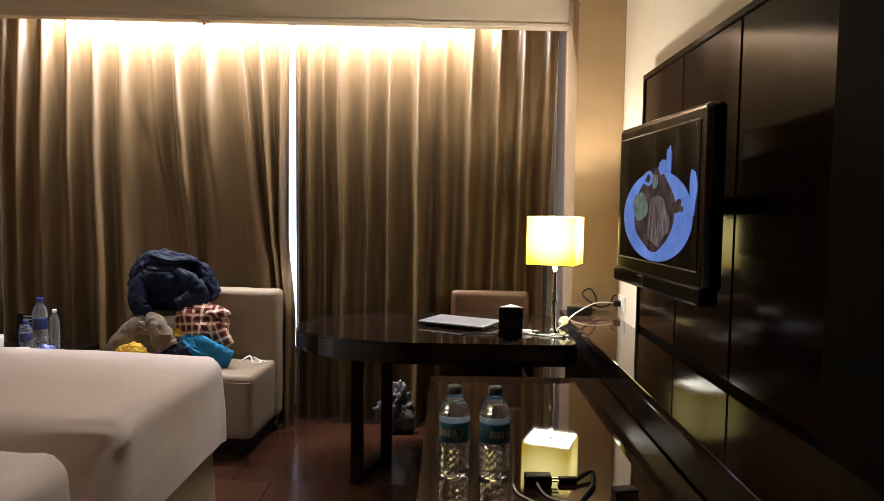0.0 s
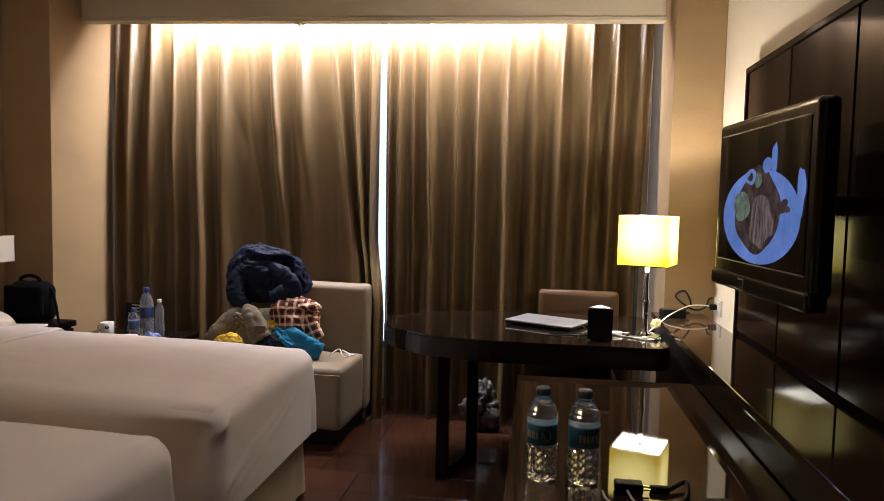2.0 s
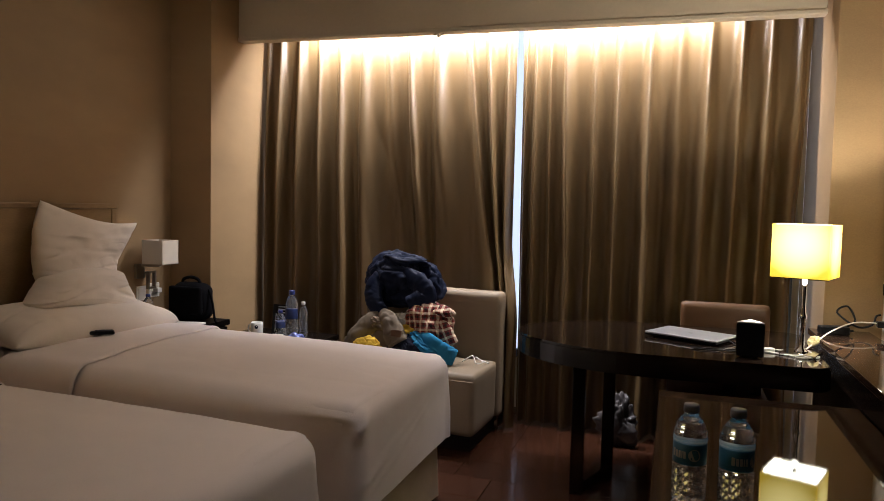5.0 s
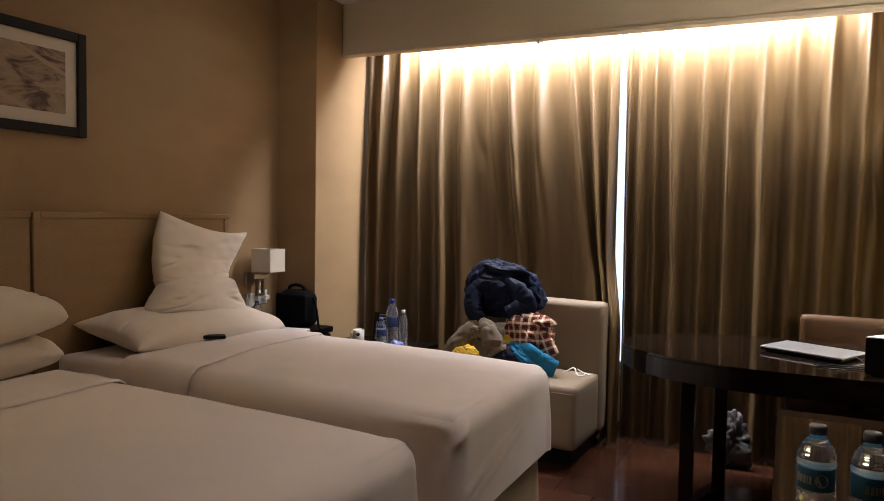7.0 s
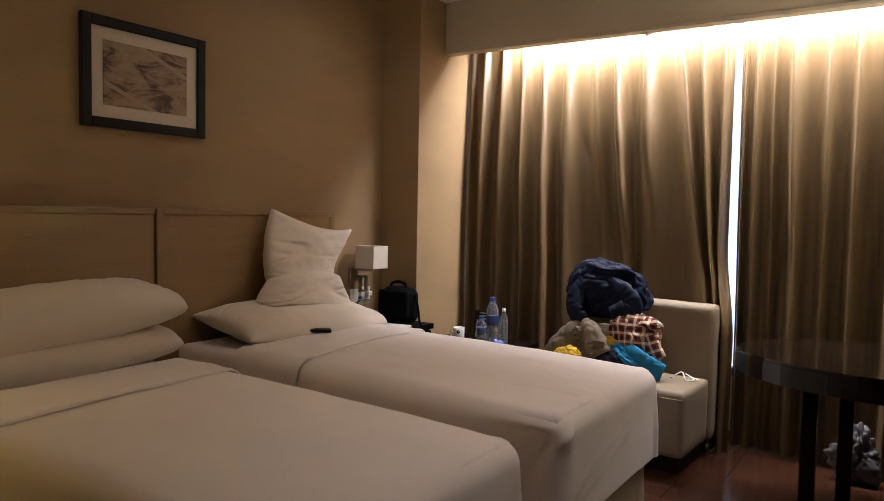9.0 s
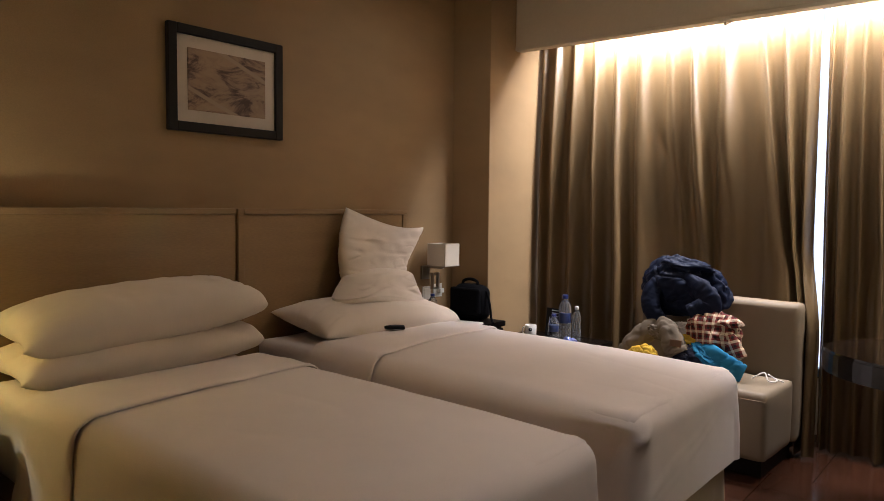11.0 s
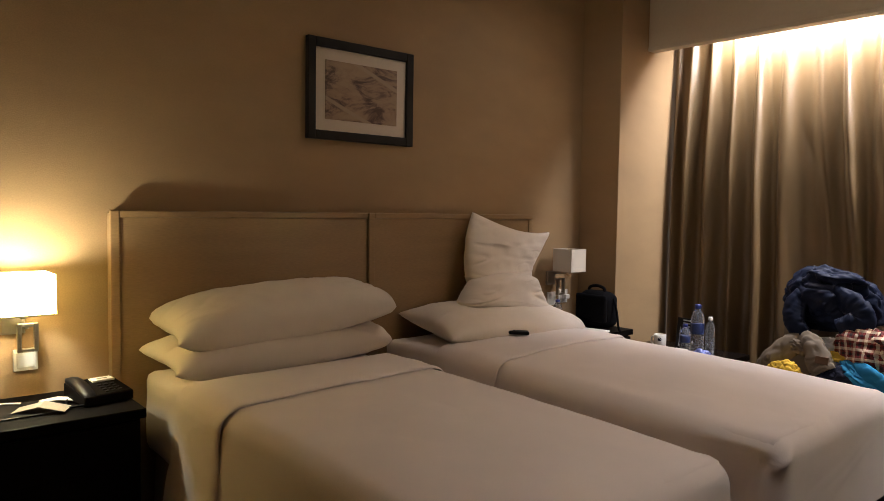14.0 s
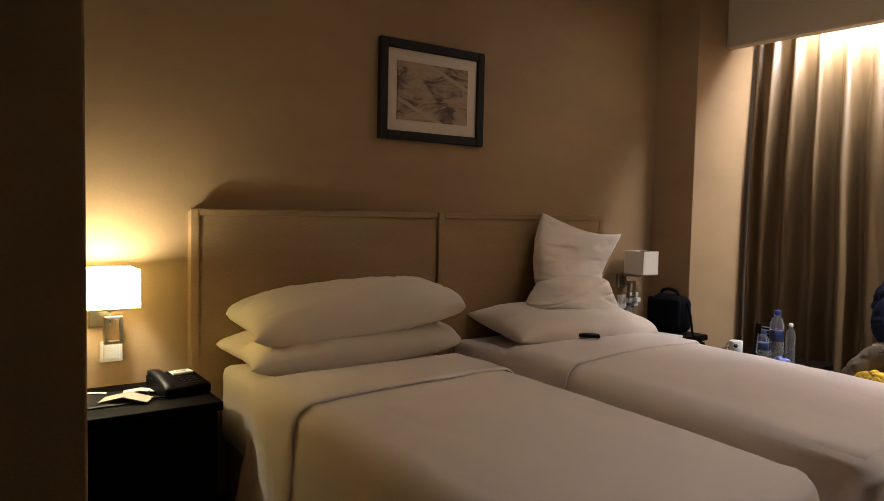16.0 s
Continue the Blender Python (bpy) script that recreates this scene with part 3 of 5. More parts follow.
def turned_band(x0, x1, y0, y1, z, seed, xf=-0.98):
    """The sheet turned back over the blanket: follows the bed over its near edge and down, with a rolled crease."""
    bm = bmesh.new()
    prof = []
    r = 0.08
    for k in range(16):
        prof.append((y0 - 0.020, 0.16 + (z - r - 0.16) * k / 15))
    for k in range(1, 9):
        a = math.pi - math.pi / 2 * k / 8
        prof.append((y0 - 0.020 + r + r * math.cos(a), z - r + r * math.sin(a)))
    n = 36
    for k in range(1, n + 1):
        prof.append((y0 + 0.06 + (y1 - y0 - 0.12) * k / n, z))
    for k in range(1, 9):
        a = math.pi / 2 - math.pi / 2 * k / 8
        prof.append((y1 + 0.020 - r + r * math.cos(a), z - r + r * math.sin(a)))
    prof.append((y1 + 0.020, z - 0.25))
    nx = 28
    rows = []
    for i in range(nx + 3):
        u = min(i / nx, 1.0)
        row = []
        for k, (y, h) in enumerate(prof):
            hang = max(0.0, (z - 0.08 - h))
            edge = x1 + 0.03 * noise.noise(Vector((y * 2.5, h * 4, seed))) - 0.06 * (y - y0) - 0.28 * hang
            head = x0 + 0.06 - 0.36 * hang + 0.02 * noise.noise(Vector((seed, y * 3, h * 7)))
            x = head + (edge - head) * u
            w = 0.004 * noise.noise(Vector((x * 9, y * 6, h * 6 + seed))) + 0.05 * hang * noise.noise(Vector((x * 11, seed, h * 3))) - 0.006 * crease(Vector((x * 5, seed, h * 8)), 0.06) * min(1, hang * 6)
            puff = 0.004 * math.sin(math.pi * min(1, u * 1.02)) + (0.003 * math.exp(-((u - 0.95) / 0.05) ** 2))
            if h > z - 0.02:
                a, b = max(0.0, (x + 2.48) / (xf + 2.48)), max(-1.0, min(1.0, 2 * (y - y0) / (y1 - y0) - 1))
                h += 0.020 * max(0.0, 1 - (2 * a - 1) ** 2) * (1 - b * b) - 0.030 * max(0.0, a) ** 2
            dy, dz = (0, 1) if h > z - 0.03 else ((-1, 0) if y < y0 + 0.1 else (1, 0))
            drop = 0.008 * (i - nx) / 2 if i > nx else 0.0
            x2 = x + (0.004 if i > nx else 0)
            row.append(bm.verts.new((x2, y + dy * (w + puff - drop), h + dz * (w + puff - drop))))
        rows.append(row)
    for a, b in zip(rows, rows[1:]):
        for k in range(len(prof) - 1):
            bm.faces.new((a[k], b[k], b[k + 1], a[k + 1]))
    return shade_smooth(bm)


bed(0.905, 1.885, -0.99, 1.0)
bed(2.13, 3.145, -0.975, 5.0)


def headboard():
    h = thing("headboard", pose(XL, 0, 0), "golden maple veneered double headboard with framed panels", "headboard")
    part("backing", box(0.0, 0.035, 0.802, 3.30, 0.10, 1.34, 0.003), MAPLE, h)
    for y0, y1 in ((0.80, 2.045), (2.055, 3.30)):
        part("panel", box(0.0355, 0.050, y0 + 0.0355, y1 - 0.004, 0.12, 1.3235, 0.002), MAPLE, h)
        bm = box(0.0355, 0.057, y0, y0 + 0.035, 0.10, 1.352, 0.003)
        part("stile", bm, MAPLE, h)
        part("rail", box(0.0355, 0.057, y0 + 0.0355, y1, 1.324, 1.352, 0.003), MAPLE, h)
    part("stile", box(0.0505, 0.058, 3.255, 3.29, 0.12, 1.322, 0.002), MAPLE, h)


headboard()


def pillow(m, lx, ly, th, seed, label, sag=0.0):
    return tagged_pillow(part("pillow", pillow_mesh(lx, ly, th, seed, sag=sag), PILLOWCASE), m, label)


def tagged_pillow(ob, m, label):
    ob.matrix_world = m
    return tagged(ob, label, "pillow", "pillows")


pillow(pose(-2.885, 1.415, 0.772, 1.5, 4, 1), 0.46, 1.03, 0.185, 1.0, "plump white pillow lying lowest on the bed")
pillow(pose(-2.89, 1.435, 0.918, 4.5, 7, -1), 0.47, 1.02, 0.215, 4.0, "plump white pillow stacked on another pillow")
pillow(pose(-2.81, 2.715, 0.770, -1, 8, -4), 0.50, 0.97, 0.18, 8.0, "flat white pillow lying on the far bed")


def sheet_body(bounds, x_mid, thick, seed, lean, n=64):
    """A stuffed cloth form between left and right outlines. bounds(v) gives y left, y right, z left, z middle, z right."""
    bm = bmesh.new()
    sides = []
    for sg in (1, -1):
        rows = []
        for i in range(n + 1):
            v = i / n
            yl, yr, zl, zm, zr = bounds(v)
            row = []
            for j in range(n + 1):
                if sg < 0 and (i in (0, n) or j in (0, n)):
                    row.append(sides[0][i][j])
                    continue
                u = j / n
                y = yl + (yr - yl) * u
                z = zl * (1 - u) * (1 - 2 * u) + zm * 4 * u * (1 - u) + zr * u * (2 * u - 1)
                h = max(0.0, (1 - (2 * u - 1) ** 4) * (1 - (2 * v - 1) ** 6)) ** 0.5
                w = 0.016 * noise.noise(Vector((y * 5 + seed, z * 8, sg))) + 0.006 * noise.noise(Vector((y * 14, z * 18 + seed, sg)))
                pull = 0.35 + 0.65 * abs(2 * u - 1)
                w -= 0.013 * crease(Vector((y * 2.2 + seed, z * 11, sg * 2.0)), 0.055) * pull
                w -= 0.008 * crease(Vector((y * 5, z * 17 + seed, sg * 4.0)), 0.05) * pull * pull
                row.append(bm.verts.new((x_mid - lean * (z - 0.7) + sg * h * (thick / 2 + w), y, z)))
            rows.append(row)
        sides.append(rows)
        for i in range(n):
            for j in range(n):
                q = (rows[i][j], rows[i][j + 1], rows[i + 1][j + 1], rows[i + 1][j])
                bm.faces.new(q if sg > 0 else q[::-1])
    return shade_smooth(bm)


def lerp_rows(rows):
    def f(v):
        s = v * (len(rows) - 1)
        k = min(int(s), len(rows) - 2)
        t = s - k
        t = t * t * (3 - 2 * t)
        return [a + (b - a) * t for a, b in zip(rows[k], rows[k + 1])]
    return f


up = thing("pillow", pose(0, 0, 0), "white pillow propped upright against the headboard, squeezed at its waist", "pillow", "pillows")
part("upper_half", sheet_body(lerp_rows(((2.66, 3.13, 0.93, 0.92, 0.93), (2.64, 3.15, 1.00, 0.98, 0.97), (2.64, 3.17, 1.10, 1.07, 1.04), (2.66, 3.25, 1.22, 1.17, 1.13), (2.715, 3.36, 1.365, 1.262, 1.245))), -2.93, 0.15, 2.0, 0.12), PILLOWCASE, up)
part("lower_half", sheet_body(lerp_rows(((2.50, 3.20, 0.85, 0.82, 0.70), (2.50, 3.17, 0.88, 0.87, 0.77), (2.54, 3.12, 0.92, 0.935, 0.87), (2.60, 3.09, 0.96, 0.99, 0.94), (2.63, 3.10, 0.985, 1.02, 0.98))), -2.80, 0.24, 7.0, 0.30), PILLOWCASE, up)

# ---- night tables ----


def night_table(y0, y1, x1, top):
    n = thing("night_table", pose(XL, y0, 0), "black-brown lacquered night table beside the bed", "night table", "night tables")
    w, d = y1 - y0, x1 - XL
    part("top", box(0.02, d, 0, w, top - 0.035, top, 0.004), MATTEBLACK, n)
    part("body", box(0.02, d - 0.025, 0.015, w - 0.015, 0.06, top - 0.036, 0.004), MATTEBLACK, n)
    part("drawer_front", box(d - 0.024, d - 0.006, 0.02, w - 0.02, top - 0.20, top - 0.045, 0.003), MATTEBLACK, n)
    part("plinth", box(0.04, d - 0.05, 0.03, w - 0.03, 0.0, 0.059), FRAMEBLACK, n)
    return n


night_table(0.125, 0.805, -2.66, 0.64)
night_table(3.16, 3.805, -2.66, 0.635)

# ---- curtains ----


def curtain(x0, x1, pleats, drift, seed, label, flop=False):
    """A pinch-pleated curtain: a ridge hangs from each pleat and drifts sideways by drift on its way down."""
    c = thing("curtain", pose(0, 0, 0), label, "curtain", "window curtains")
    bm = bmesh.new()
    folds = len(pleats)
    cuts = [x0] + [(a + b) / 2 for a, b in zip(pleats, pleats[1:])] + [x1]
    moves = [drift[0]] + [(a + b) / 2 for a, b in zip(drift, drift[1:])] + [drift[-1]]
    nu, nv, per = folds * 20, 70, 20
    rnd = random.Random(seed)
    depth = [rnd.uniform(0.75, 1.2) for k in range(folds)]
    lean = [rnd.uniform(-0.22, 0.22) for k in range(folds)]
    rows = []
    for j in range(nv + 1):
        v = j / nv
        z = 2.66 - v * 2.645
        fall = min(1.0, v / 0.62) ** 1.2
        row = []
        for i in range(nu + 1):
            k = min(i // per, folds - 1)
            f = i / per - k
            g = 2 * f if f < 0.5 else 2 * f - 1
            a, b = (cuts[k], pleats[k]) if f < 0.5 else (pleats[k], cuts[k + 1])
            ma, mb = (moves[k], drift[k]) if f < 0.5 else (drift[k], moves[k + 1])
            x = a + (b - a) * g + (ma + (mb - ma) * g) * fall
            u = (x - x0) / (x1 - x0)
            width = cuts[k + 1] - cuts[k]
            amp = (0.035 + 0.075 * min(1, v * 2.6)) * depth[k] * min(1.1, max(0.5, width / 0.16))
            # narrow pinch at the heading opening into a full, slightly leaning fold
            q = f + lean[k] * min(1, v * 2) * math.sin(2 * math.pi * f) * 0.35
            wave = 0.5 - 0.5 * math.cos(2 * math.pi * q)
            ridge = wave ** (4.5 - 3.1 * min(1, v * 3.5))
            # pulled nearly flat where the cloth is dragged behind the sofa
            if flop:
                m = math.sin(math.pi * min(1.0, max(0.0, (u - 0.42) / 0.46)))
                e = min(1.0, max(0.0, (v - 0.22) / 0.4))
                amp *= 1 - 0.72 * m * e * e * (3 - 2 * e)
            x += 0.010 * noise.noise(Vector((u * 9 + seed, v * 1.6, 0))) * v
            y = 4.43 - amp * ridge - 0.03 * noise.noise(Vector((u * 4, v * 2.2, seed))) * v
            y += 0.012 * crease(Vector((u * 7, v * 1.3, seed)), 0.05) * min(1, v * 3)
            # the free edge flops forward round the end of the sofa back
            if flop and u > 0.86:
                k2 = (u - 0.86) / 0.14
                g2 = min(1.0, max(0.0, (1.18 - z) / 0.5))
                g2 = g2 * g2 * (3 - 2 * g2)
                x += 0.085 * g2 * min(1.0, k2)
                y -= 0.20 * g2 * min(1.0, k2 * k2)
            row.append(bm.verts.new((x, y, z)))
        rows.append(row)
    for a, b in zip(rows, rows[1:]):
        for i in range(nu):
            bm.faces.new((a[i], b[i], b[i + 1], a[i + 1]))
    part("fabric", shade_smooth(bm), CURTAIN, c)
    part("heading_tape", box(x0, x1, 4.432, 4.436, 2.60, 2.66), CURTAIN, c)
    for x in pleats:
        part("hook", box(x - 0.004, x + 0.004, 4.40, 4.431, 2.640, 2.664), STEEL, c)
    return c


curtain(-2.805, -0.985, (-2.775, -2.665, -2.515, -2.36, -2.20, -2.037, -1.852, -1.70, -1.511, -1.30, -1.168, -1.03),
        (0.0, 0.0, 0.01, 0.04, 0.05, 0.04, 0.14, 0.12, 0.04, 0.20, 0.11, 0.0), 3, "taupe satin curtain in deep folds, draped behind the sofa", True)
curtain(-0.945, 0.695, (-0.92, -0.858, -0.766, -0.675, -0.481, -0.348, -0.168, -0.001, 0.164, 0.337, 0.488, 0.647),
        (0.01, 0.01, 0.02, 0.05, 0.0, 0.0, 0.01, -0.02, -0.03, -0.04, -0.04, -0.06), 8, "taupe satin curtain in deep folds behind the round desk")
structure("curtain_track", box(-2.8, 0.73, 4.36, 4.42, 2.665, 2.70, 0.003), STEEL, "aluminium curtain track behind the pelmet", "curtain track")

# ---- sofa ----


def sofa():
    s = thing("armless_sofa", pose(-1.44, 4.0, 0, 0, 0, -3), "armless beige leatherette lounge seat in front of the curtain", "sofa")
    part("base", box(-0.41, 0.40, -0.20, 0.26, 0.0, 0.10), FRAMEBLACK, s)
    part("seat", soft_box(-0.46, 0.44, -0.285, 0.155, 0.10, 0.452, 0.022, 0.03, 0.004, 2.0, puff=0.012), LEATHER, s)
    part("backrest", soft_box(-0.46, 0.455, 0.15, 0.29, 0.10, 0.866, 0.026, 0.03, 0.004, 6.0), LEATHER, s)
    part("seam", tube(((-0.455, -0.286, 0.412), (0.0, -0.289, 0.412), (0.435, -0.286, 0.412)), 0.003), LEATHER, s)


sofa()

# ---- desk and chair ----


def desk():
    d = thing("round_ended_desk", pose(0, 0, 0), "dark glossy desk with a rounded end over slim legs", "desk")
    outline = []
    for k in range(41):
        a = math.pi / 2 + math.pi * k / 40
        outline.append((-0.06 + 0.705 * math.cos(a), 3.68 + 0.475 * math.sin(a)))
    for cx, cy, a0 in ((0.56, 3.295, -90), (0.56, 4.065, 0)):
        for k in range(9):
            a = radians(a0 + 90 * k / 8)
            outline.append((cx + 0.09 * math.cos(a), cy + 0.09 * math.sin(a)))

    def slab(z0, z1, shrink, bev):
        bm = bmesh.new()
        lo = [bm.verts.new((0.0 + (x - 0.0) * shrink, 3.68 + (y - 3.68) * shrink, z0)) for x, y in outline]
        f = bm.faces.new(lo)
        r = bmesh.ops.extrude_face_region(bm, geom=[f])
        for v in r["geom"]:
            if isinstance(v, bmesh.types.BMVert):
                v.co.z = z1
        bmesh.ops.recalc_face_normals(bm, faces=bm.faces)
        edges = [e for e in bm.edges if abs(e.verts[0].co.z - e.verts[1].co.z) < 1e-5]
        bmesh.ops.bevel(bm, geom=edges, offset=bev, segments=2, affect="EDGES")
        return bm

    part("tabletop", slab(0.643, 0.738, 1.0, 0.006), DARKWOOD, d)
    part("glass_top", slab(0.739, 0.745, 0.992, 0.002), GLOSSTOP, d, "dark polished glass top")
    for x, y in ((-0.405, 3.40), (-0.29, 3.74), (0.30, 3.86), (0.41, 3.80)):
        part("leg", box(x - 0.03, x + 0.03, y - 0.03, y + 0.03, 0.0, 0.6425, 0.004), DARKWOOD, d)
    bm = box(-0.03, 0.03, 0.031, 0.327, 0.0, 0.055, 0.004)
    for v in bm.verts:
        v.co.x += -0.405 + 0.115 * v.co.y / 0.358
        v.co.y += 3.40
    part("foot_bar", bm, DARKWOOD, d)


desk()


def chair():
    c = thing("desk_chair", pose(0.275, 4.06, 0), "tan leatherette desk chair pushed under the desk", "chair")
    part("seat", soft_box(-0.285, 0.20, -0.40, 0.13, 0.37, 0.475, 0.025, 0.04, 0.002, 1.0, puff=0.01), TANLEATHER, c)
    part("backrest", soft_box(-0.225, 0.245, 0.145, 0.20, 0.46, 0.875, 0.022, 0.03, 0.002, 3.0), TANLEATHER, c)
    for x in (-0.19, 0.19):
        part("leg", box(x - 0.018, x + 0.018, -0.34, -0.304, 0, 0.375, 0.003), DARKWOOD, c)
        part("leg", box(x - 0.018, x + 0.018, 0.13, 0.166, 0, 0.47, 0.003), DARKWOOD, c)


chair()

# ---- low bench and wall ledge ----
bench = thing("luggage_bench", pose(0, 0, 0), "low dark bench with a mirror-polished brown top", "bench")
part("top", box(-0.032, 0.684, 0.75, 2.955, 0.615, 0.655, 0.003), BENCHTOP, bench)
part("body", box(0.0, 0.684, 0.80, 2.935, 0.06, 0.614, 0.004), DARKWOOD, bench)
for k in range(3):
    part("drawer_front", box(-0.016, -0.001, 0.82 + 0.69 * k, 1.50 + 0.69 * k, 0.10, 0.60, 0.003), DARKWOOD, bench)
part("plinth", box(0.03, 0.68, 0.85, 2.88, 0.0, 0.059), FRAMEBLACK, bench)
ledge = thing("wall_ledge", pose(0, 0, 0), "long dark polished ledge fixed along the panelled wall", "ledge")
part("top", box(0.668, 0.946, 0.75, 3.983, 0.77, 0.80, 0.003), BENCHTOP, ledge)
part("front_band", box(0.685, 0.705, 0.76, 3.98, 0.66, 0.769, 0.002), DARKWOOD, ledge)
part("body", box(0.706, 0.938, 0.76, 3.98, 0.0, 0.769), DARKWOOD, ledge)

# ---- television ----


def television():
    t = thing("television", pose(0.7195, 2.34, 1.393, 0, 0, 4.3), "black flat television on a wall arm, showing a plate of food", "television")
    part("case", box(0.0, 0.060, -0.392, 0.392, -0.25, 0.288, 0.018, 4), BLACKGLOSS, t)
    part("screen", box(-0.002, 0.004, -0.350, 0.345, -0.190, 0.240), SCREENGLASS, t)
    # added steel strips imitate the cove light glinting along the bezel edges
    part("trim", box(-0.005, 0.0, -0.350, 0.345, 0.240, 0.244, 0.001), STEEL, t, "thin steel strip standing in for the bezel glint above the screen")
    part("trim", box(-0.005, 0.0, -0.350, 0.345, -0.195, -0.191, 0.001), STEEL, t, "thin steel strip standing in for a bezel glint below the screen")
    part("speaker_bar", box(-0.012, 0.05, -0.392, 0.392, -0.29, -0.232, 0.014, 4), BLACKGLOSS, t)
    em = part("emblem", box(-0.015, -0.011, 0.055, 0.105, -0.282, -0.244, 0.002), STEEL, t)
    part("emblem_face", box(-0.0165, -0.0145, 0.059, 0.101, -0.278, -0.248, 0.001), BLACKGLOSS, em)
    part("rear_cover", box(0.055, 0.10, -0.27, 0.27, -0.18, 0.18, 0.01), BLACKPLASTIC, t)
    part("wall_arm", box(0.10, 0.226, -0.03, 0.03, -0.03, 0.03, 0.004), BLACKPLASTIC, t)

    def disc(name, cy, cz, ry, rz, x, material, inner=0.0, n=72, rough=0.0):
        bm = bmesh.new()
        cy, ry = cy * 0.82, ry * 0.82

        def ring(f):
            out = []
            for k in range(n):
                a = 2 * math.pi * k / n
                q = f * (1 + rough * noise.noise(Vector((math.cos(a) * 1.1 + cy * 40, math.sin(a) * 1.1, cz * 40))))
                out.append(bm.verts.new((x, cy + q * ry * math.cos(a), cz + q * rz * math.sin(a))))
            return out

        a = ring(1.0)
        if inner:
            b = ring(inner)
            for k in range(n):
                bm.faces.new((a[k], b[k], b[(k + 1) % n], a[(k + 1) % n]))
        else:
            bm.faces.new(a[::-1])
        part(name, bm, material, t)

    disc("plate_picture", -0.008, -0.038, 0.38, 0.150, -0.0026, PLATE)
    disc("food_picture", 0.02, -0.020, 0.24, 0.122, -0.0030, FOODDARK, 0.0, 72, 0.35)
    disc("food_picture", -0.05, -0.055, 0.12, 0.080, -0.0032, MEAT, 0.0, 72, 0.4)
    disc("garnish_picture", 0.155, -0.005, 0.088, 0.050, -0.0036, FOODGREEN, 0.0, 72, 0.15)
    disc("garnish_picture", 0.08, 0.090, 0.062, 0.026, -0.0034, PLATE, 0.55, 72, 0.25)
    disc("garnish_picture", -0.01, 0.078, 0.035, 0.026, -0.0035, FOODGREEN, 0.0, 72, 0.4)
    disc("garnish_picture", -0.09, 0.122, 0.050, 0.024, -0.0036, PLATE, 0.0, 72, 0.3)
    disc("garnish_picture", -0.155, 0.135, 0.026, 0.050, -0.0037, PLATE, 0.0, 72, 0.4)
    disc("garnish_picture", -0.245, -0.010, 0.065, 0.020, -0.0036, FOODDARK, 0.0, 72, 0.8)
    disc("cutlery_picture", -0.385, 0.035, 0.030, 0.062, -0.0036, PLATE, 0.0, 72, 0.5)


television()

# ---- lamps ----


def shade_mesh(s, z0, z1, t=0.004):
    """A square shade, open above and below."""
    bm = bmesh.new()
    h = s / 2
    for a in range(4):
        r = bmesh.ops.create_cube(bm, size=1.0)
        for v in r["verts"]:
            p = Vector(((v.co.x) * s, -h + (v.co.y + 0.5) * t, z0 + (v.co.z + 0.5) * (z1 - z0)))
            v.co = Matrix.Rotation(a * math.pi / 2, 3, "Z") @ p
    return bm


dl = thing("table_lamp", pose(0.565, 3.50, 0.745, 0, 0, -21), "lit desk lamp with square yellow shade on chrome stem", "lamp")
part("base", box(-0.075, 0.075, -0.075, 0.075, 0.0, 0.014, 0.003), CHROME, dl)
part("stem", lathe([(0.030, 0.014), (0.026, 0.020), (0.014, 0.034), (0.012, 0.10), (0.013, 0.16), (0.020, 0.175), (0.013, 0.192), (0.010, 0.22), (0.012, 0.30), (0.010, 0.36)], 20), CHROME, dl)
part("socket", cyl(0.018, 0.015, 0.36, 0.42, 16), CHROME, dl)
shade = part("shade", shade_mesh(0.235, 0.355, 0.59), SHADE_LIT, dl, "glowing yellow square shade")
part("lining", shade_mesh(0.226, 0.357, 0.588, 0.002), LINING, shade, "glowing white lining")
part("rim", shade_mesh(0.237, 0.351, 0.355, 0.004), BLACKPLASTIC, shade, "thin dark rim")
part("bulb", lathe([(0.012, 0.42), (0.028, 0.45), (0.031, 0.475), (0.024, 0.497), (0.006, 0.506)], 20), LINING, dl)


def wall_lamp(y, z, material, label, size=0.178, out=0.17):
    w = thing("wall_lamp", pose(XL, y, z), label, "lamp", "bedside wall lamps")
    part("backplate", box(0.0, 0.018, -0.05, 0.03, -0.02, 0.07, 0.003), STEEL, w)
    part("arm", box(0.018, out, -0.008, 0.008, 0.055, 0.07, 0.003), STEEL, w)
    bm = box(0.05, 0.072, -0.005, 0.009, -0.085, 0.025, 0.002)
    box(0.05, 0.072, 0.051, 0.065, -0.085, 0.025, 0.002, bm=bm)
    box(0.05, 0.072, 0.009, 0.051, -0.085, -0.071, 0.002, bm=bm)
    box(0.05, 0.072, 0.009, 0.051, 0.011, 0.025, 0.002, bm=bm)
    part("bracket", bm, STEEL, w, "square brushed-steel bracket")
    part("strut", box(0.018, 0.05, 0.022, 0.038, 0.0, 0.02, 0.002), STEEL, w)
    part("stem", cyl(0.006, 0.006, 0.06, 0.12, 12, out, 0), STEEL, w)
    bm = shade_mesh(size, 0.075, 0.222)
    bmesh.ops.translate(bm, verts=bm.verts, vec=(out, 0, 0))
    shade = part("shade", bm, material, w)
    bm = shade_mesh(size + 0.004, 0.075, 0.079, 0.006)
    bmesh.ops.translate(bm, verts=bm.verts, vec=(out, 0, 0))
    part("trim", bm, STEEL, shade)
    return w


wall_lamp(0.472, 0.90, SHADE_LIT_SMALL, "lit bedside wall lamp with square fabric shade")
wall_lamp(3.538, 0.915, SHADE_OFF, "unlit bedside wall lamp with square cream shade", 0.148, 0.156)

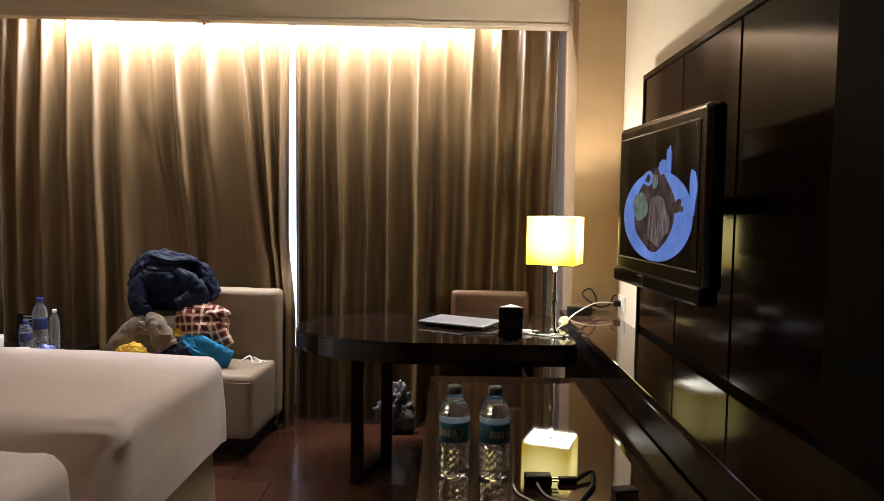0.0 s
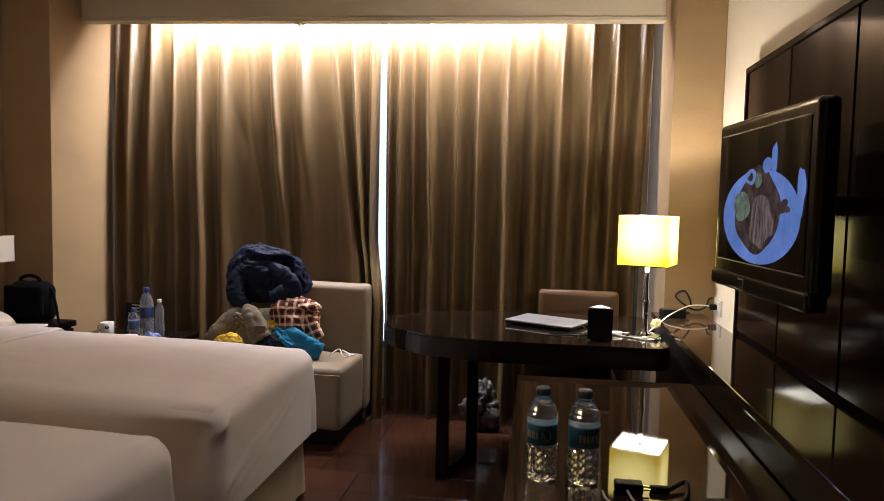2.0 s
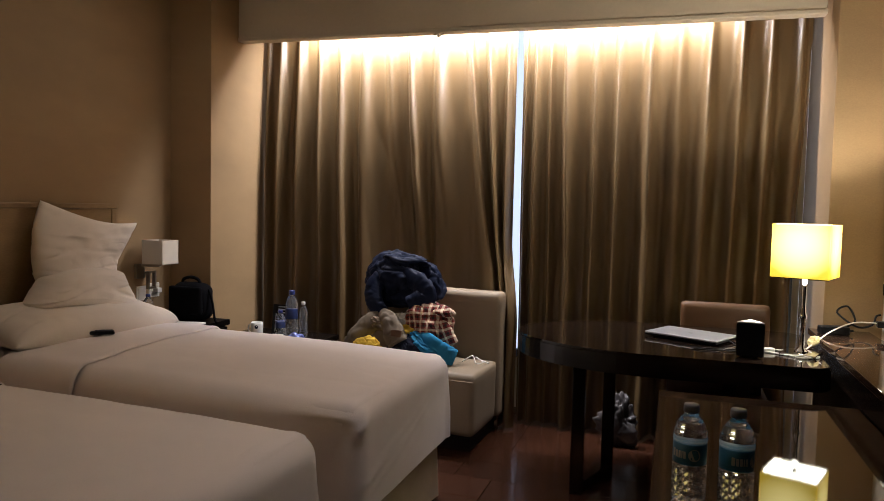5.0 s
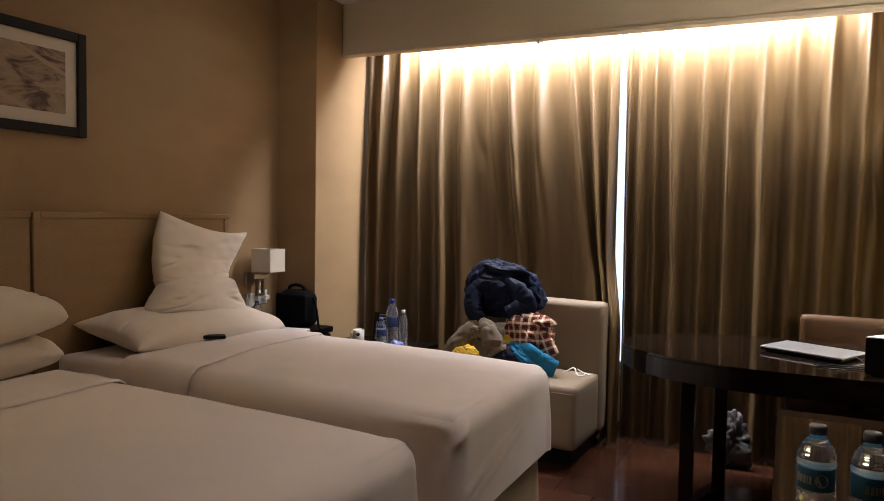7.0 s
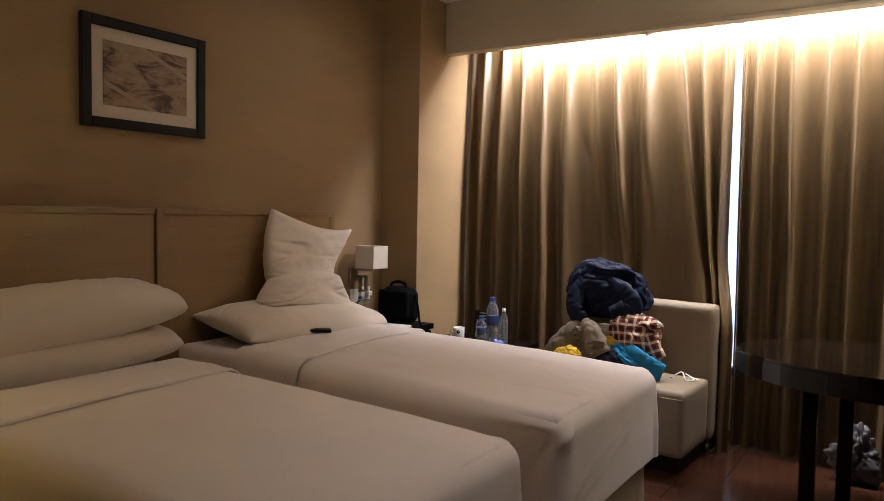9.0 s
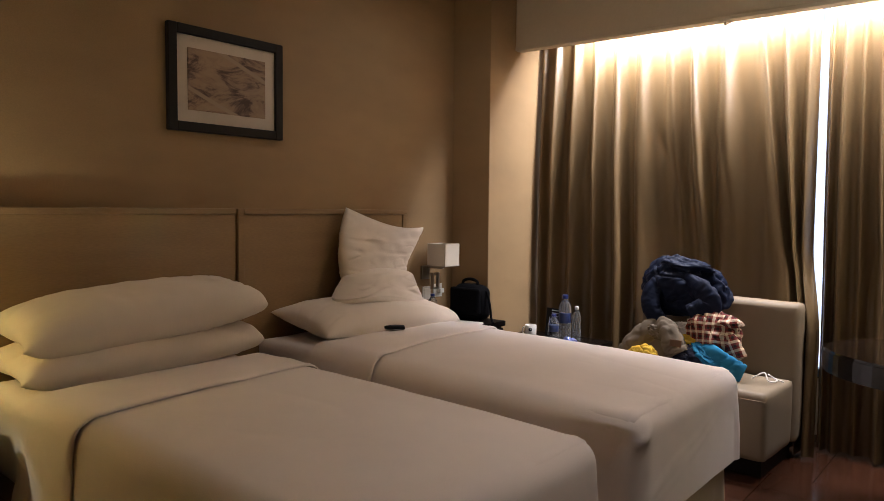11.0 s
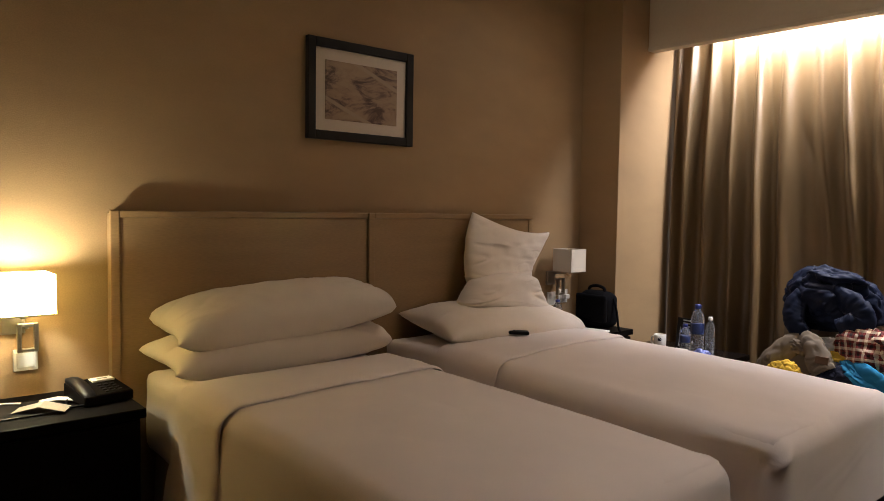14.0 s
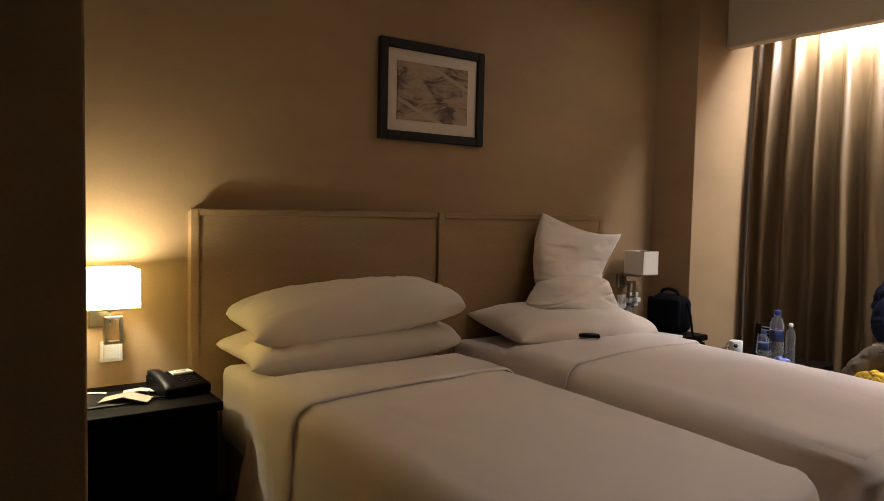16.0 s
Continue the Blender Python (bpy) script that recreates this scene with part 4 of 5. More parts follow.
# ---- picture ----
pic = thing("framed_picture", pose(XL, 2.030, 1.960), "framed sepia aerial print with pale mount above the headboard", "picture")
w2, h2, fw = 0.322, 0.247, 0.045
part("frame_side", box(0.0, 0.03, -w2, -w2 + fw, -h2, h2, 0.004), FRAMEBLACK, pic)
part("frame_side", box(0.0, 0.03, w2 - fw, w2, -h2, h2, 0.004), FRAMEBLACK, pic)
part("frame_side", box(0.0, 0.03, -w2 + fw, w2 - fw, h2 - fw, h2, 0.004), FRAMEBLACK, pic)
part("frame_side", box(0.0, 0.03, -w2 + fw, w2 - fw, -h2, -h2 + fw, 0.004), FRAMEBLACK, pic)
part("mount", box(0.004, 0.014, -w2 + fw, w2 - fw, -h2 + fw, h2 - fw), MATBOARD, pic)
part("print", box(0.014, 0.017, -0.218, 0.218, -0.145, 0.145), PRINT, pic)

# ---- sky seen through the curtain gap ----
structure("backdrop", box(-4.5, 3.0, 6.5, 6.52, -1.0, 5.0), SKYGLOW, "pale blue daylight sky outside the window", "backdrop")

# ---- bottles ----


def bottle(m, label, h=0.245, r=0.042, printed=True, capmat=None, group="", band=None):
    b = thing("water_bottle", m, label, "bottle", group)
    q = h / 0.245
    n = 28
    bm = bmesh.new()
    rings = []

    def ring(rad, z, facet=0.0, odd=0):
        rings.append([bm.verts.new((rad * (1 + facet * (1 if (k + odd) % 2 else -1)) * math.cos(2 * math.pi * k / n), rad * (1 + facet * (1 if (k + odd) % 2 else -1)) * math.sin(2 * math.pi * k / n), z)) for k in range(n)])

    ring(r * 0.72, 0.0)
    ring(r * 0.94, 0.006 * q)
    # diamond-cut grip
    for j in range(8):
        ring(r * 0.965, (0.012 + 0.0105 * j) * q, 0.035, j)
    grip = len(rings)
    prof = [(1.0, 0.094), (0.95, 0.098), (0.95, 0.153), (1.0, 0.157), (1.0, 0.163), (0.93, 0.167), (0.98, 0.172), (0.95, 0.180), (0.84, 0.186), (0.86, 0.191), (0.74, 0.200), (0.58, 0.209), (0.44, 0.216), (0.40, 0.222), (0.40, 0.232)]
    for rad, z in prof:
        ring(r * rad, z * q)
    for k, (a, c) in enumerate(zip(rings, rings[1:])):
        for j in range(n):
            f = bm.faces.new((a[j], a[(j + 1) % n], c[(j + 1) % n], c[j]))
            f.smooth = k >= grip
    bm.faces.new(rings[0][::-1])
    bm.faces.new(rings[-1])
    bd = part("body", bm, CLEAR, b, "clear plastic body with a diamond-cut grip")
    bd.visible_shadow = False
    if printed or band:
        part("wrapper", lathe([(r * 0.955, 0.100 * q), (r * 0.965, 0.101 * q), (r * 0.965, 0.151 * q), (r * 0.955, 0.152 * q)], 36), band or LABELBLUE, b, "blue paper wrapper")
    if printed:
        # the name on the wrapper stands as plain pale strokes
        for k, (a0, a1, lo, hi) in enumerate(((-0.60, -0.40, 0.116, 0.136), (-0.34, -0.18, 0.116, 0.134), (-0.12, 0.02, 0.116, 0.134), (0.08, 0.14, 0.116, 0.134), (0.20, 0.34, 0.116, 0.134))):
            bm = bmesh.new()
            cols = []
            for i in range(5):
                a = a0 + (a1 - a0) * i / 4 - math.pi / 2
                cols.append([bm.verts.new((rr * math.cos(a), rr * math.sin(a), zz * q)) for rr, zz in ((r * 0.966, lo), (r * 0.975, lo), (r * 0.975, hi), (r * 0.966, hi))])
            for p, q2 in zip(cols, cols[1:]):
                for i in range(4):
                    bm.faces.new((p[i], q2[i], q2[(i + 1) % 4], p[(i + 1) % 4]))
            part("printed_bar", bm, LABELINK, b)
        part("emblem", disc_on(r * 0.975, 0.85, 0.126 * q, 0.015), LABELINK, b)
    part("cap", lathe([(r * 0.43, 0.224 * q), (r * 0.45, 0.225 * q), (r * 0.45, 0.241 * q), (r * 0.40, h)], 28), capmat or CAP, b)
    return b


def disc_on(r, a0, z0, s):
    """A round badge wrapped on a cylinder."""
    bm = bmesh.new()
    n = 20
    ring = []
    for k in range(n):
        t = 2 * math.pi * k / n
        a = a0 - math.pi / 2 + s * math.cos(t) / r
        ring.append(bm.verts.new((r * math.cos(a), r * math.sin(a), z0 + s * math.sin(t))))
    bm.faces.new(ring)
    return bm


bottle(pose(0.060, 1.83, 0.6555, 0, 0, -34), "clear water bottle with blue wrapper turned aside on the bench", group="bench bottles")
bottle(pose(0.168, 1.825, 0.6555, 0, 0, 14), "clear water bottle with lettered blue wrapper on the bench", group="bench bottles")

# ---- cables on the bench ----
cab = thing("charging_cable", pose(0, 0, 0), "black charging adapter with grey cable on the bench", "cable")
part("adapter", box(0.245, 0.315, 1.755, 1.795, 0.656, 0.684, 0.005), BLACKPLASTIC, cab)
part("plug", box(0.335, 0.385, 1.78, 1.80, 0.656, 0.672, 0.004), BLACKPLASTIC, cab)
part("prong", box(0.315, 0.333, 1.762, 1.766, 0.668, 0.672), CHROME, cab)
part("prong", box(0.315, 0.333, 1.782, 1.786, 0.668, 0.672), CHROME, cab)
part("lead", tube(((0.215, 1.76, 0.66), (0.225, 1.70, 0.66), (0.29, 1.63, 0.659), (0.40, 1.60, 0.659)), 0.003), WHITEPLASTIC, cab, "grey lead")
part("lead", tube(((0.275, 1.755, 0.668), (0.29, 1.70, 0.66), (0.33, 1.66, 0.66), (0.41, 1.63, 0.66)), 0.003), WHITEPLASTIC, cab, "grey lead")
part("lead", tube(((0.385, 1.79, 0.665), (0.43, 1.83, 0.672), (0.42, 1.76, 0.661), (0.37, 1.66, 0.66), (0.36, 1.58, 0.66)), 0.006), BLACKPLASTIC, cab, "thick black lead")
cb = thing("power_adapter", pose(0.485, 1.69, 0.6555, 0, 0, 10), "small black power block lying on the bench", "adapter")
part("case", box(-0.03, 0.03, -0.02, 0.02, 0, 0.03, 0.004), BLACKPLASTIC, cb)
part("face", box(-0.024, 0.024, -0.0215, -0.0195, 0.005, 0.025), STEEL, cb)

# ---- things on the desk ----
lap = thing("laptop", pose(0.10, 3.73, 0.746, 0, 0, -27), "closed silver laptop lying on the dark desk", "laptop")
part("base", box(-0.185, 0.185, -0.125, 0.125, 0.006, 0.016, 0.004), BLACKPLASTIC, lap)
part("lid", box(-0.187, 0.187, -0.127, 0.127, 0.0165, 0.026, 0.004), SILVER, lap, "silver lid")
part("emblem", cyl(0.012, 0.012, 0.0258, 0.0263, 16), STEEL, lap)
for x in (-0.15, 0.15):
    for y in (-0.1, 0.1):
        part("foot", cyl(0.008, 0.008, 0.0, 0.0065, 10, x, y), BLACKPLASTIC, lap)

sp2 = thing("desk_speaker", pose(0.338, 3.36, 0.746, 0, 0, -6), "black three-sided desk stand with a white top", "speaker")


def prism(w, d, z0, z1, bev):
    """An upright three-sided block, its broad side to the front."""
    bm = bmesh.new()
    f = bm.faces.new([bm.verts.new(p) for p in ((-w / 2, -d / 3, z0), (w / 2, -d / 3, z0), (0, 2 * d / 3, z0))])
    r = bmesh.ops.extrude_face_region(bm, geom=[f])
    for v in r["geom"]:
        if isinstance(v, bmesh.types.BMVert):
            v.co.z = z1
    bmesh.ops.recalc_face_normals(bm, faces=bm.faces)
    bmesh.ops.bevel(bm, geom=list(bm.edges), offset=bev, segments=2, affect="EDGES")
    return bm


part("case", prism(0.118, 0.105, 0.004, 0.152, 0.004), BLACKPLASTIC, sp2)
part("lid", prism(0.112, 0.100, 0.1525, 0.157, 0.001), PAPER, sp2, "white top card")
part("base", box(-0.03, 0.03, -0.02, 0.02, 0.0, 0.004), BLACKPLASTIC, sp2)


def cable(points, r, material, label):
    return tagged(part("cable", tube(points, r), material), label, "cable", "desk cables")


Z = 0.750
cable(((0.27, 3.60, Z + 0.02), (0.30, 3.52, Z), (0.22, 3.47, Z), (0.10, 3.45, Z), (0.16, 3.42, Z), (0.30, 3.44, Z)), 0.003, BLACKPLASTIC, "thin black cable curling over the desk")
cable(((0.42, 3.52, Z), (0.50, 3.56, Z), (0.58, 3.58, Z), (0.64, 3.62, 0.785), (0.72, 3.71, 0.828), (0.84, 3.83, 0.862), (0.96, 3.89, 0.858)), 0.0035, WHITEPLASTIC, "white extension cable running from the desk to the socket")
cable(((0.40, 3.50, Z), (0.47, 3.46, Z), (0.56, 3.40, Z), (0.63, 3.44, Z), (0.62, 3.52, Z)), 0.003, WHITEPLASTIC, "white cable lying round the lamp base")
cable(((0.80, 3.86, 0.83), (0.86, 3.90, 0.86), (0.83, 3.92, 0.93), (0.78, 3.90, 0.90), (0.86, 3.86, 0.84), (0.93, 3.88, 0.85), (0.95, 3.90, 0.89), (0.97, 3.90, 0.90)), 0.005, BLACKPLASTIC, "looped black cable plugged in above the ledge")
tie = part("cable_tie", crumple(0.026, 0.020, 0.022, 31.0, 4, 0.5, 0.8), TIE)
tie.matrix_world = pose(0.645, 3.625, 0.775, 0, -30, 0)
tagged(tie, "pale yellow tie knotted round the white cable", "cable tie")
wp = thing("plug_block", pose(0.43, 3.50, 0.746, 0, 0, 20), "small white plug block lying on the desk", "plug")
part("case", box(-0.026, 0.026, -0.014, 0.014, 0.0, 0.020, 0.004), WHITEPLASTIC, wp)
part("prong", box(0.026, 0.041, -0.01, -0.007, 0.008, 0.012), CHROME, wp)
ad = thing("power_brick", pose(0.755, 3.83, 0.8005, 0, 0, 8), "black power brick standing on the wall ledge", "adapter")
part("case", box(-0.065, 0.065, -0.03, 0.03, 0.0, 0.04, 0.006), BLACKPLASTIC, ad)
part("lead_sleeve", tube(((0.065, 0, 0.02), (0.09, 0.005, 0.02)), 0.006), BLACKPLASTIC, ad)


def socket(m, label, w=0.086, h=0.086, plug=None):
    s = thing("wall_socket", m, label, "socket", "wall sockets")
    part("plate", box(0.0, 0.009, -w / 2, w / 2, -h / 2, h / 2, 0.003), WHITEPLASTIC, s)
    part("insert", box(0.009, 0.013, -w * 0.36, w * 0.36, -h * 0.36, h * 0.36, 0.002), WHITEPLASTIC, s)
    if plug:
        part("plug", box(0.013, 0.05, -0.02, 0.02, -0.015, 0.015, 0.005), plug, s)
    return s


socket(pose(XR, 3.88, 0.855, 0, 0, 180), "white wall socket with black plug above the ledge", 0.146, plug=BLACKPLASTIC)
socket(pose(XL, 0.503, 0.776), "white rocker light switch under the wall lamp", 0.084, 0.084)
socket(pose(XL, 3.545, 0.80), "white wall socket beside the far bed", 0.08, 0.09)
socket(pose(XL, 3.66, 0.81), "white wall socket with a plugged-in charger", 0.09, 0.09, plug=WHITEPLASTIC)

# ---- remote, telephone, cards ----
rem = thing("remote_control", pose(-2.610, 2.605, 0.738, 2, 3, 50), "black remote control lying on the far bed", "remote control")
part("case", box(-0.115, 0.115, -0.024, 0.024, 0.0, 0.018, 0.006), BLACKPLASTIC, rem)
for k in range(6):
    for j in (-1, 0, 1):
        part("button", box(-0.075 + 0.022 * k - 0.005, -0.075 + 0.022 * k + 0.005, j * 0.012 - 0.004, j * 0.012 + 0.004, 0.018, 0.020), DARKNAVY, rem)

ph = thing("telephone", pose(-2.90, 0.70, 0.6405, 0, 0, 8), "black desk telephone with a white card on the night table", "telephone")
bm = box(-0.10, 0.10, -0.085, 0.095, 0.0, 0.06, 0.008)
for v in bm.verts:
    if v.co.z > 0.03:
        v.co.z -= 0.022 * (v.co.x + 0.10) / 0.2
part("body", bm, MATTEBLACK, ph)
bm = soft_box(-0.10, 0.10, -0.085, -0.035, 0.058, 0.088, 0.014, 0.02, 0.0)
for v in bm.verts:
    v.co.z += 0.014 * math.cos(v.co.x / 0.1 * math.pi / 2) - 0.008 - 0.04 * (v.co.x + 0.1) / 0.2
part("handset", bm, BLACKPLASTIC, ph)
for i in range(4):
    for j in range(3):
        part("key", box(-0.01 + 0.024 * i, 0.006 + 0.024 * i, 0.0 + 0.024 * j, 0.016 + 0.024 * j, 0.036 - 0.003 * i, 0.053 - 0.003 * i, 0.002), BLACKPLASTIC, ph)
part("number_card", box(-0.085, -0.035, 0.0, 0.08, 0.054, 0.0615), PAPER, ph, "white card")
part("number_bar", box(-0.062, -0.056, 0.02, 0.06, 0.0616, 0.0622), BLACKPLASTIC, ph)
part("cord", tube(((0.09, -0.07, 0.01), (0.07, -0.13, 0.006), (0.02, -0.12, 0.006), (-0.02, -0.10, 0.01)), 0.004), BLACKPLASTIC, ph)


def folded_card(m, w, d, lift, material, label):
    bm = bmesh.new()
    a = [bm.verts.new(p) for p in ((-w / 2, -d / 2, 0), (0, -d / 2, lift), (w / 2, -d / 2, 0), (w / 2, d / 2, 0), (0, d / 2, lift), (-w / 2, d / 2, 0))]
    bm.faces.new((a[0], a[1], a[4], a[5]))
    bm.faces.new((a[1], a[2], a[3], a[4]))
    r = bmesh.ops.extrude_face_region(bm, geom=list(bm.faces))
    for v in r["geom"]:
        if isinstance(v, bmesh.types.BMVert):
            v.co.z += 0.0015
    bmesh.ops.recalc_face_normals(bm, faces=bm.faces)
    ob = part("paper_card", bm, material)
    ob.matrix_world = m
    return tagged(ob, label, "card", "bedside cards")


tagged(part("leather_folder", box(-2.98, -2.78, 0.36, 0.56, 0.6405, 0.647, 0.002), BLACKPLASTIC), "black leather folder lying on the night table", "folder")
folded_card(pose(-2.83, 0.50, 0.648, 0, 0, 62), 0.17, 0.08, 0.02, KHAKIPAPER, "opened folded card on the night table")
folded_card(pose(-2.93, 0.57, 0.648, 0, 0, 75), 0.12, 0.05, 0.008, PAPER, "white card lying on the folder")
folded_card(pose(-2.98, 0.41, 0.648, 0, 0, 70), 0.10, 0.018, 0.003, PAPER, "narrow white card slip on the folder")

# ---- shoulder bag and things on the far night table ----
bag = thing("shoulder_bag", pose(-2.845, 3.66, 0.636), "black nylon shoulder bag standing on the night table", "bag")
part("body", soft_box(-0.11, 0.135, -0.075, 0.075, 0.0, 0.235, 0.06, 0.018, 0.012, 4.0), BLACKCLOTH, bag)
part("flap", soft_box(-0.105, 0.13, -0.085, -0.055, 0.05, 0.22, 0.012, 0.018, 0.004, 9.0), BLACKCLOTH, bag)
part("handle", tube(((-0.06, 0, 0.22), (-0.055, 0, 0.255), (0.0, 0, 0.27), (0.055, 0, 0.255), (0.06, 0, 0.22)), 0.010), BLACKCLOTH, bag)
part("strap", tube(((0.13, 0.0, 0.20), (0.165, -0.01, 0.12), (0.195, -0.03, 0.03), (0.225, -0.05, 0.006)), 0.007), BLACKCLOTH, bag)
bottle(pose(-2.93, 3.38, 0.636), "small blue-capped water bottle on the far night table", 0.19, 0.03, printed=False, capmat=BLUECAP)
fr = part("orange_fruit", crumple(0.035, 0.035, 0.033, 3.0, 3, 0.05, 0.9), ORANGE)
fr.matrix_world = pose(-2.80, 3.42, 0.636)
tagged(fr, "small peeled orange on the far night table", "fruit")
bk = part("notebook", box(-0.09, 0.09, -0.06, 0.06, 0.0, 0.012, 0.002), PAPER)
bk.matrix_world = pose(-2.75, 3.50, 0.636, 0, 0, 12)
tagged(bk, "thin white notebook lying on the far night table", "book")

# ---- side table by the window ----
st = thing("side_table", pose(-2.46, 4.06, 0), "low black-brown side table between pier and sofa", "table")
part("top", box(-0.33, 0.33, -0.20, 0.22, 0.465, 0.50, 0.004), DARKWOOD, st)
for x in (-0.29, 0.29):
    for y in (-0.16, 0.18):
        part("leg", box(x - 0.022, x + 0.022, y - 0.022, y + 0.022, 0, 0.464, 0.003), DARKWOOD, st)
mug = thing("mug", pose(-2.572, 3.97, 0.501), "white mug with a dark printed mark on the side table", "mug")
part("body", lathe([(0.034, 0.0), (0.038, 0.004), (0.039, 0.094), (0.037, 0.097), (0.034, 0.094), (0.032, 0.01)], 28), WHITEPLASTIC, mug)
part("print", disc_on(0.0395, 0.5, 0.07, 0.012), DARKNAVY, mug)
part("handle", tube(((-0.037, 0.0, 0.08), (-0.06, 0.0, 0.07), (-0.06, 0.0, 0.035), (-0.037, 0.0, 0.02)), 0.005), WHITEPLASTIC, mug)
sg = thing("menu_card", pose(-2.455, 4.04, 0.501, -6, 0, -8), "black upright card with pale line drawing on the side table", "card")
part("panel", box(-0.055, 0.055, -0.003, 0.003, 0.0, 0.21, 0.001), BLACKPLASTIC, sg)
for x, z0, z1 in ((-0.03, 0.03, 0.15), (-0.018, 0.03, 0.14)):
    part("drawn_line", box(x, x + 0.006, -0.0045, -0.003, z0, z1), LABELINK, sg)
for z in (0.155, 0.175, 0.193):
    part("drawn_line", box(-0.01, 0.045, -0.0045, -0.003, z, z + 0.007), LABELINK, sg)
bottle(pose(-2.355, 4.04, 0.501), "tall water bottle with blue wrapper and cap on the side table", 0.31, 0.042, printed=False, capmat=BLUECAP, band=NAVYBAND, group="side table bottles")
bottle(pose(-2.385, 3.95, 0.501), "short blue-tinted water bottle on the side table", 0.19, 0.034, printed=False, capmat=BLUECAP, band=NAVYBAND, group="side table bottles")
bottle(pose(-2.275, 4.05, 0.501), "small clear water bottle on the side table", 0.24, 0.028, printed=False, capmat=WHITEPLASTIC, group="side table bottles")
ob = part("snack_wrapper", crumple(0.05, 0.03, 0.035, 5.0, 4, 0.5, 0.6), BLUEFOIL)
ob.matrix_world = pose(-2.265, 3.93, 0.501)
tagged(ob, "crumpled blue and white snack wrapper on the side table", "wrapper")
ob = part("tissue_pack", box(-0.04, 0.04, -0.025, 0.025, 0.0, 0.045, 0.006), PAPER)
ob.matrix_world = pose(-2.37, 3.88, 0.501, 0, 0, 10)
tagged(ob, "small white tissue pack on the side table", "tissues")

# ---- clothes on the sofa ----


def garment(name, m, s, seed, material, label, depth=0.35, sub=6, flat=0.5):
    ob = part(name, crumple(*s, seed, sub, depth, flat), material)
    ob.matrix_world = m
    return tagged(ob, label, "clothes", "clothes heaped on the sofa")


def folded_garment(name, material, label, pieces):
    """One garment of several soft pieces: its body and the legs or sleeves that lie out of it."""
    g = thing(name, pose(-1.5, 3.95, 0.46), label, "clothes", "clothes heaped on the sofa")
    for part_name, bm, m in pieces:
        ob = part(part_name, bm, material, g)
        ob.matrix_local = g.matrix_world.inverted() @ m
    return g


O = pose(0, 0, 0)
jk = folded_garment("jacket", NAVY, "navy nylon jacket thrown over the sofa back", (
    ("body", crumple(0.222, 0.11, 0.185, 2.0, 6, 0.42, 0.75), pose(-1.595, 4.12, 0.75, 6, 0, 3)),
    ("sleeve", cloth_tube(((-1.70, 4.03, 0.96), (-1.75, 4.00, 0.88), (-1.74, 3.97, 0.79), (-1.68, 3.96, 0.72)), (0.045, 0.06, 0.06, 0.05), 41.0, 0.5, folds=11.0), O),
    ("sleeve", cloth_tube(((-1.56, 4.02, 0.96), (-1.45, 3.98, 0.91), (-1.40, 3.96, 0.84), (-1.50, 3.94, 0.78)), (0.05, 0.07, 0.07, 0.055), 44.0, 0.5, folds=11.0), O),
    ("hood", crumple(0.15, 0.07, 0.05, 47.0, 5, 0.6, 0.7), pose(-1.58, 4.08, 0.995, 0, 5, 0))))
folded_garment("plaid_shirt", PLAID, "red and cream plaid shirt heaped on the sofa", (
    ("body", crumple(0.155, 0.10, 0.11, 7.0, 6, 0.34, 0.8), pose(-1.40, 3.98, 0.605, 0, 22, -6)),
    ("sleeve", cloth_tube(((-1.36, 3.95, 0.70), (-1.28, 3.93, 0.64), (-1.22, 3.92, 0.56)), (0.07, 0.065, 0.05), 17.0, 0.5), O),
    ("collar", crumple(0.07, 0.05, 0.035, 18.0, 5, 0.4, 0.6), pose(-1.29, 3.95, 0.735, 0, 14, 0))))
tr = folded_garment("trousers", KHAKI, "khaki trousers crumpled on the heap of clothes", (
    ("waist", crumple(0.11, 0.08, 0.07, 11.0, 6, 0.4, 0.7), pose(-1.69, 3.99, 0.615, 0, 8, 12)),
    ("leg", cloth_tube(((-1.64, 3.97, 0.70), (-1.74, 3.94, 0.66), (-1.82, 3.91, 0.58), (-1.87, 3.90, 0.51)), (0.05, 0.062, 0.06, 0.05), 12.5, 0.6), O),
    ("leg", cloth_tube(((-1.68, 3.96, 0.71), (-1.61, 3.91, 0.67), (-1.56, 3.88, 0.60), (-1.53, 3.87, 0.555)), (0.05, 0.068, 0.075, 0.072), 13.5, 0.65), O)))
patch = part("patch", box(-0.035, 0.035, -0.004, 0.004, -0.02, 0.02, 0.002), TANLEATHER, tr, "brown leather patch")
patch.matrix_local = tr.matrix_world.inverted() @ pose(-1.535, 3.833, 0.625, -15, 0, -8)
garment("yellow_shirt", pose(-1.72, 3.84, 0.458, 0, 0, 6), (0.10, 0.055, 0.085), 14.0, YELLOW, "yellow cotton shirt under the khaki trousers", 0.35)
garment("yellow_hem", pose(-1.50, 3.95, 0.585, 0, 10, 20), (0.085, 0.05, 0.05), 15.0, YELLOW, "yellow cotton hem showing in the heap", 0.35, 5)
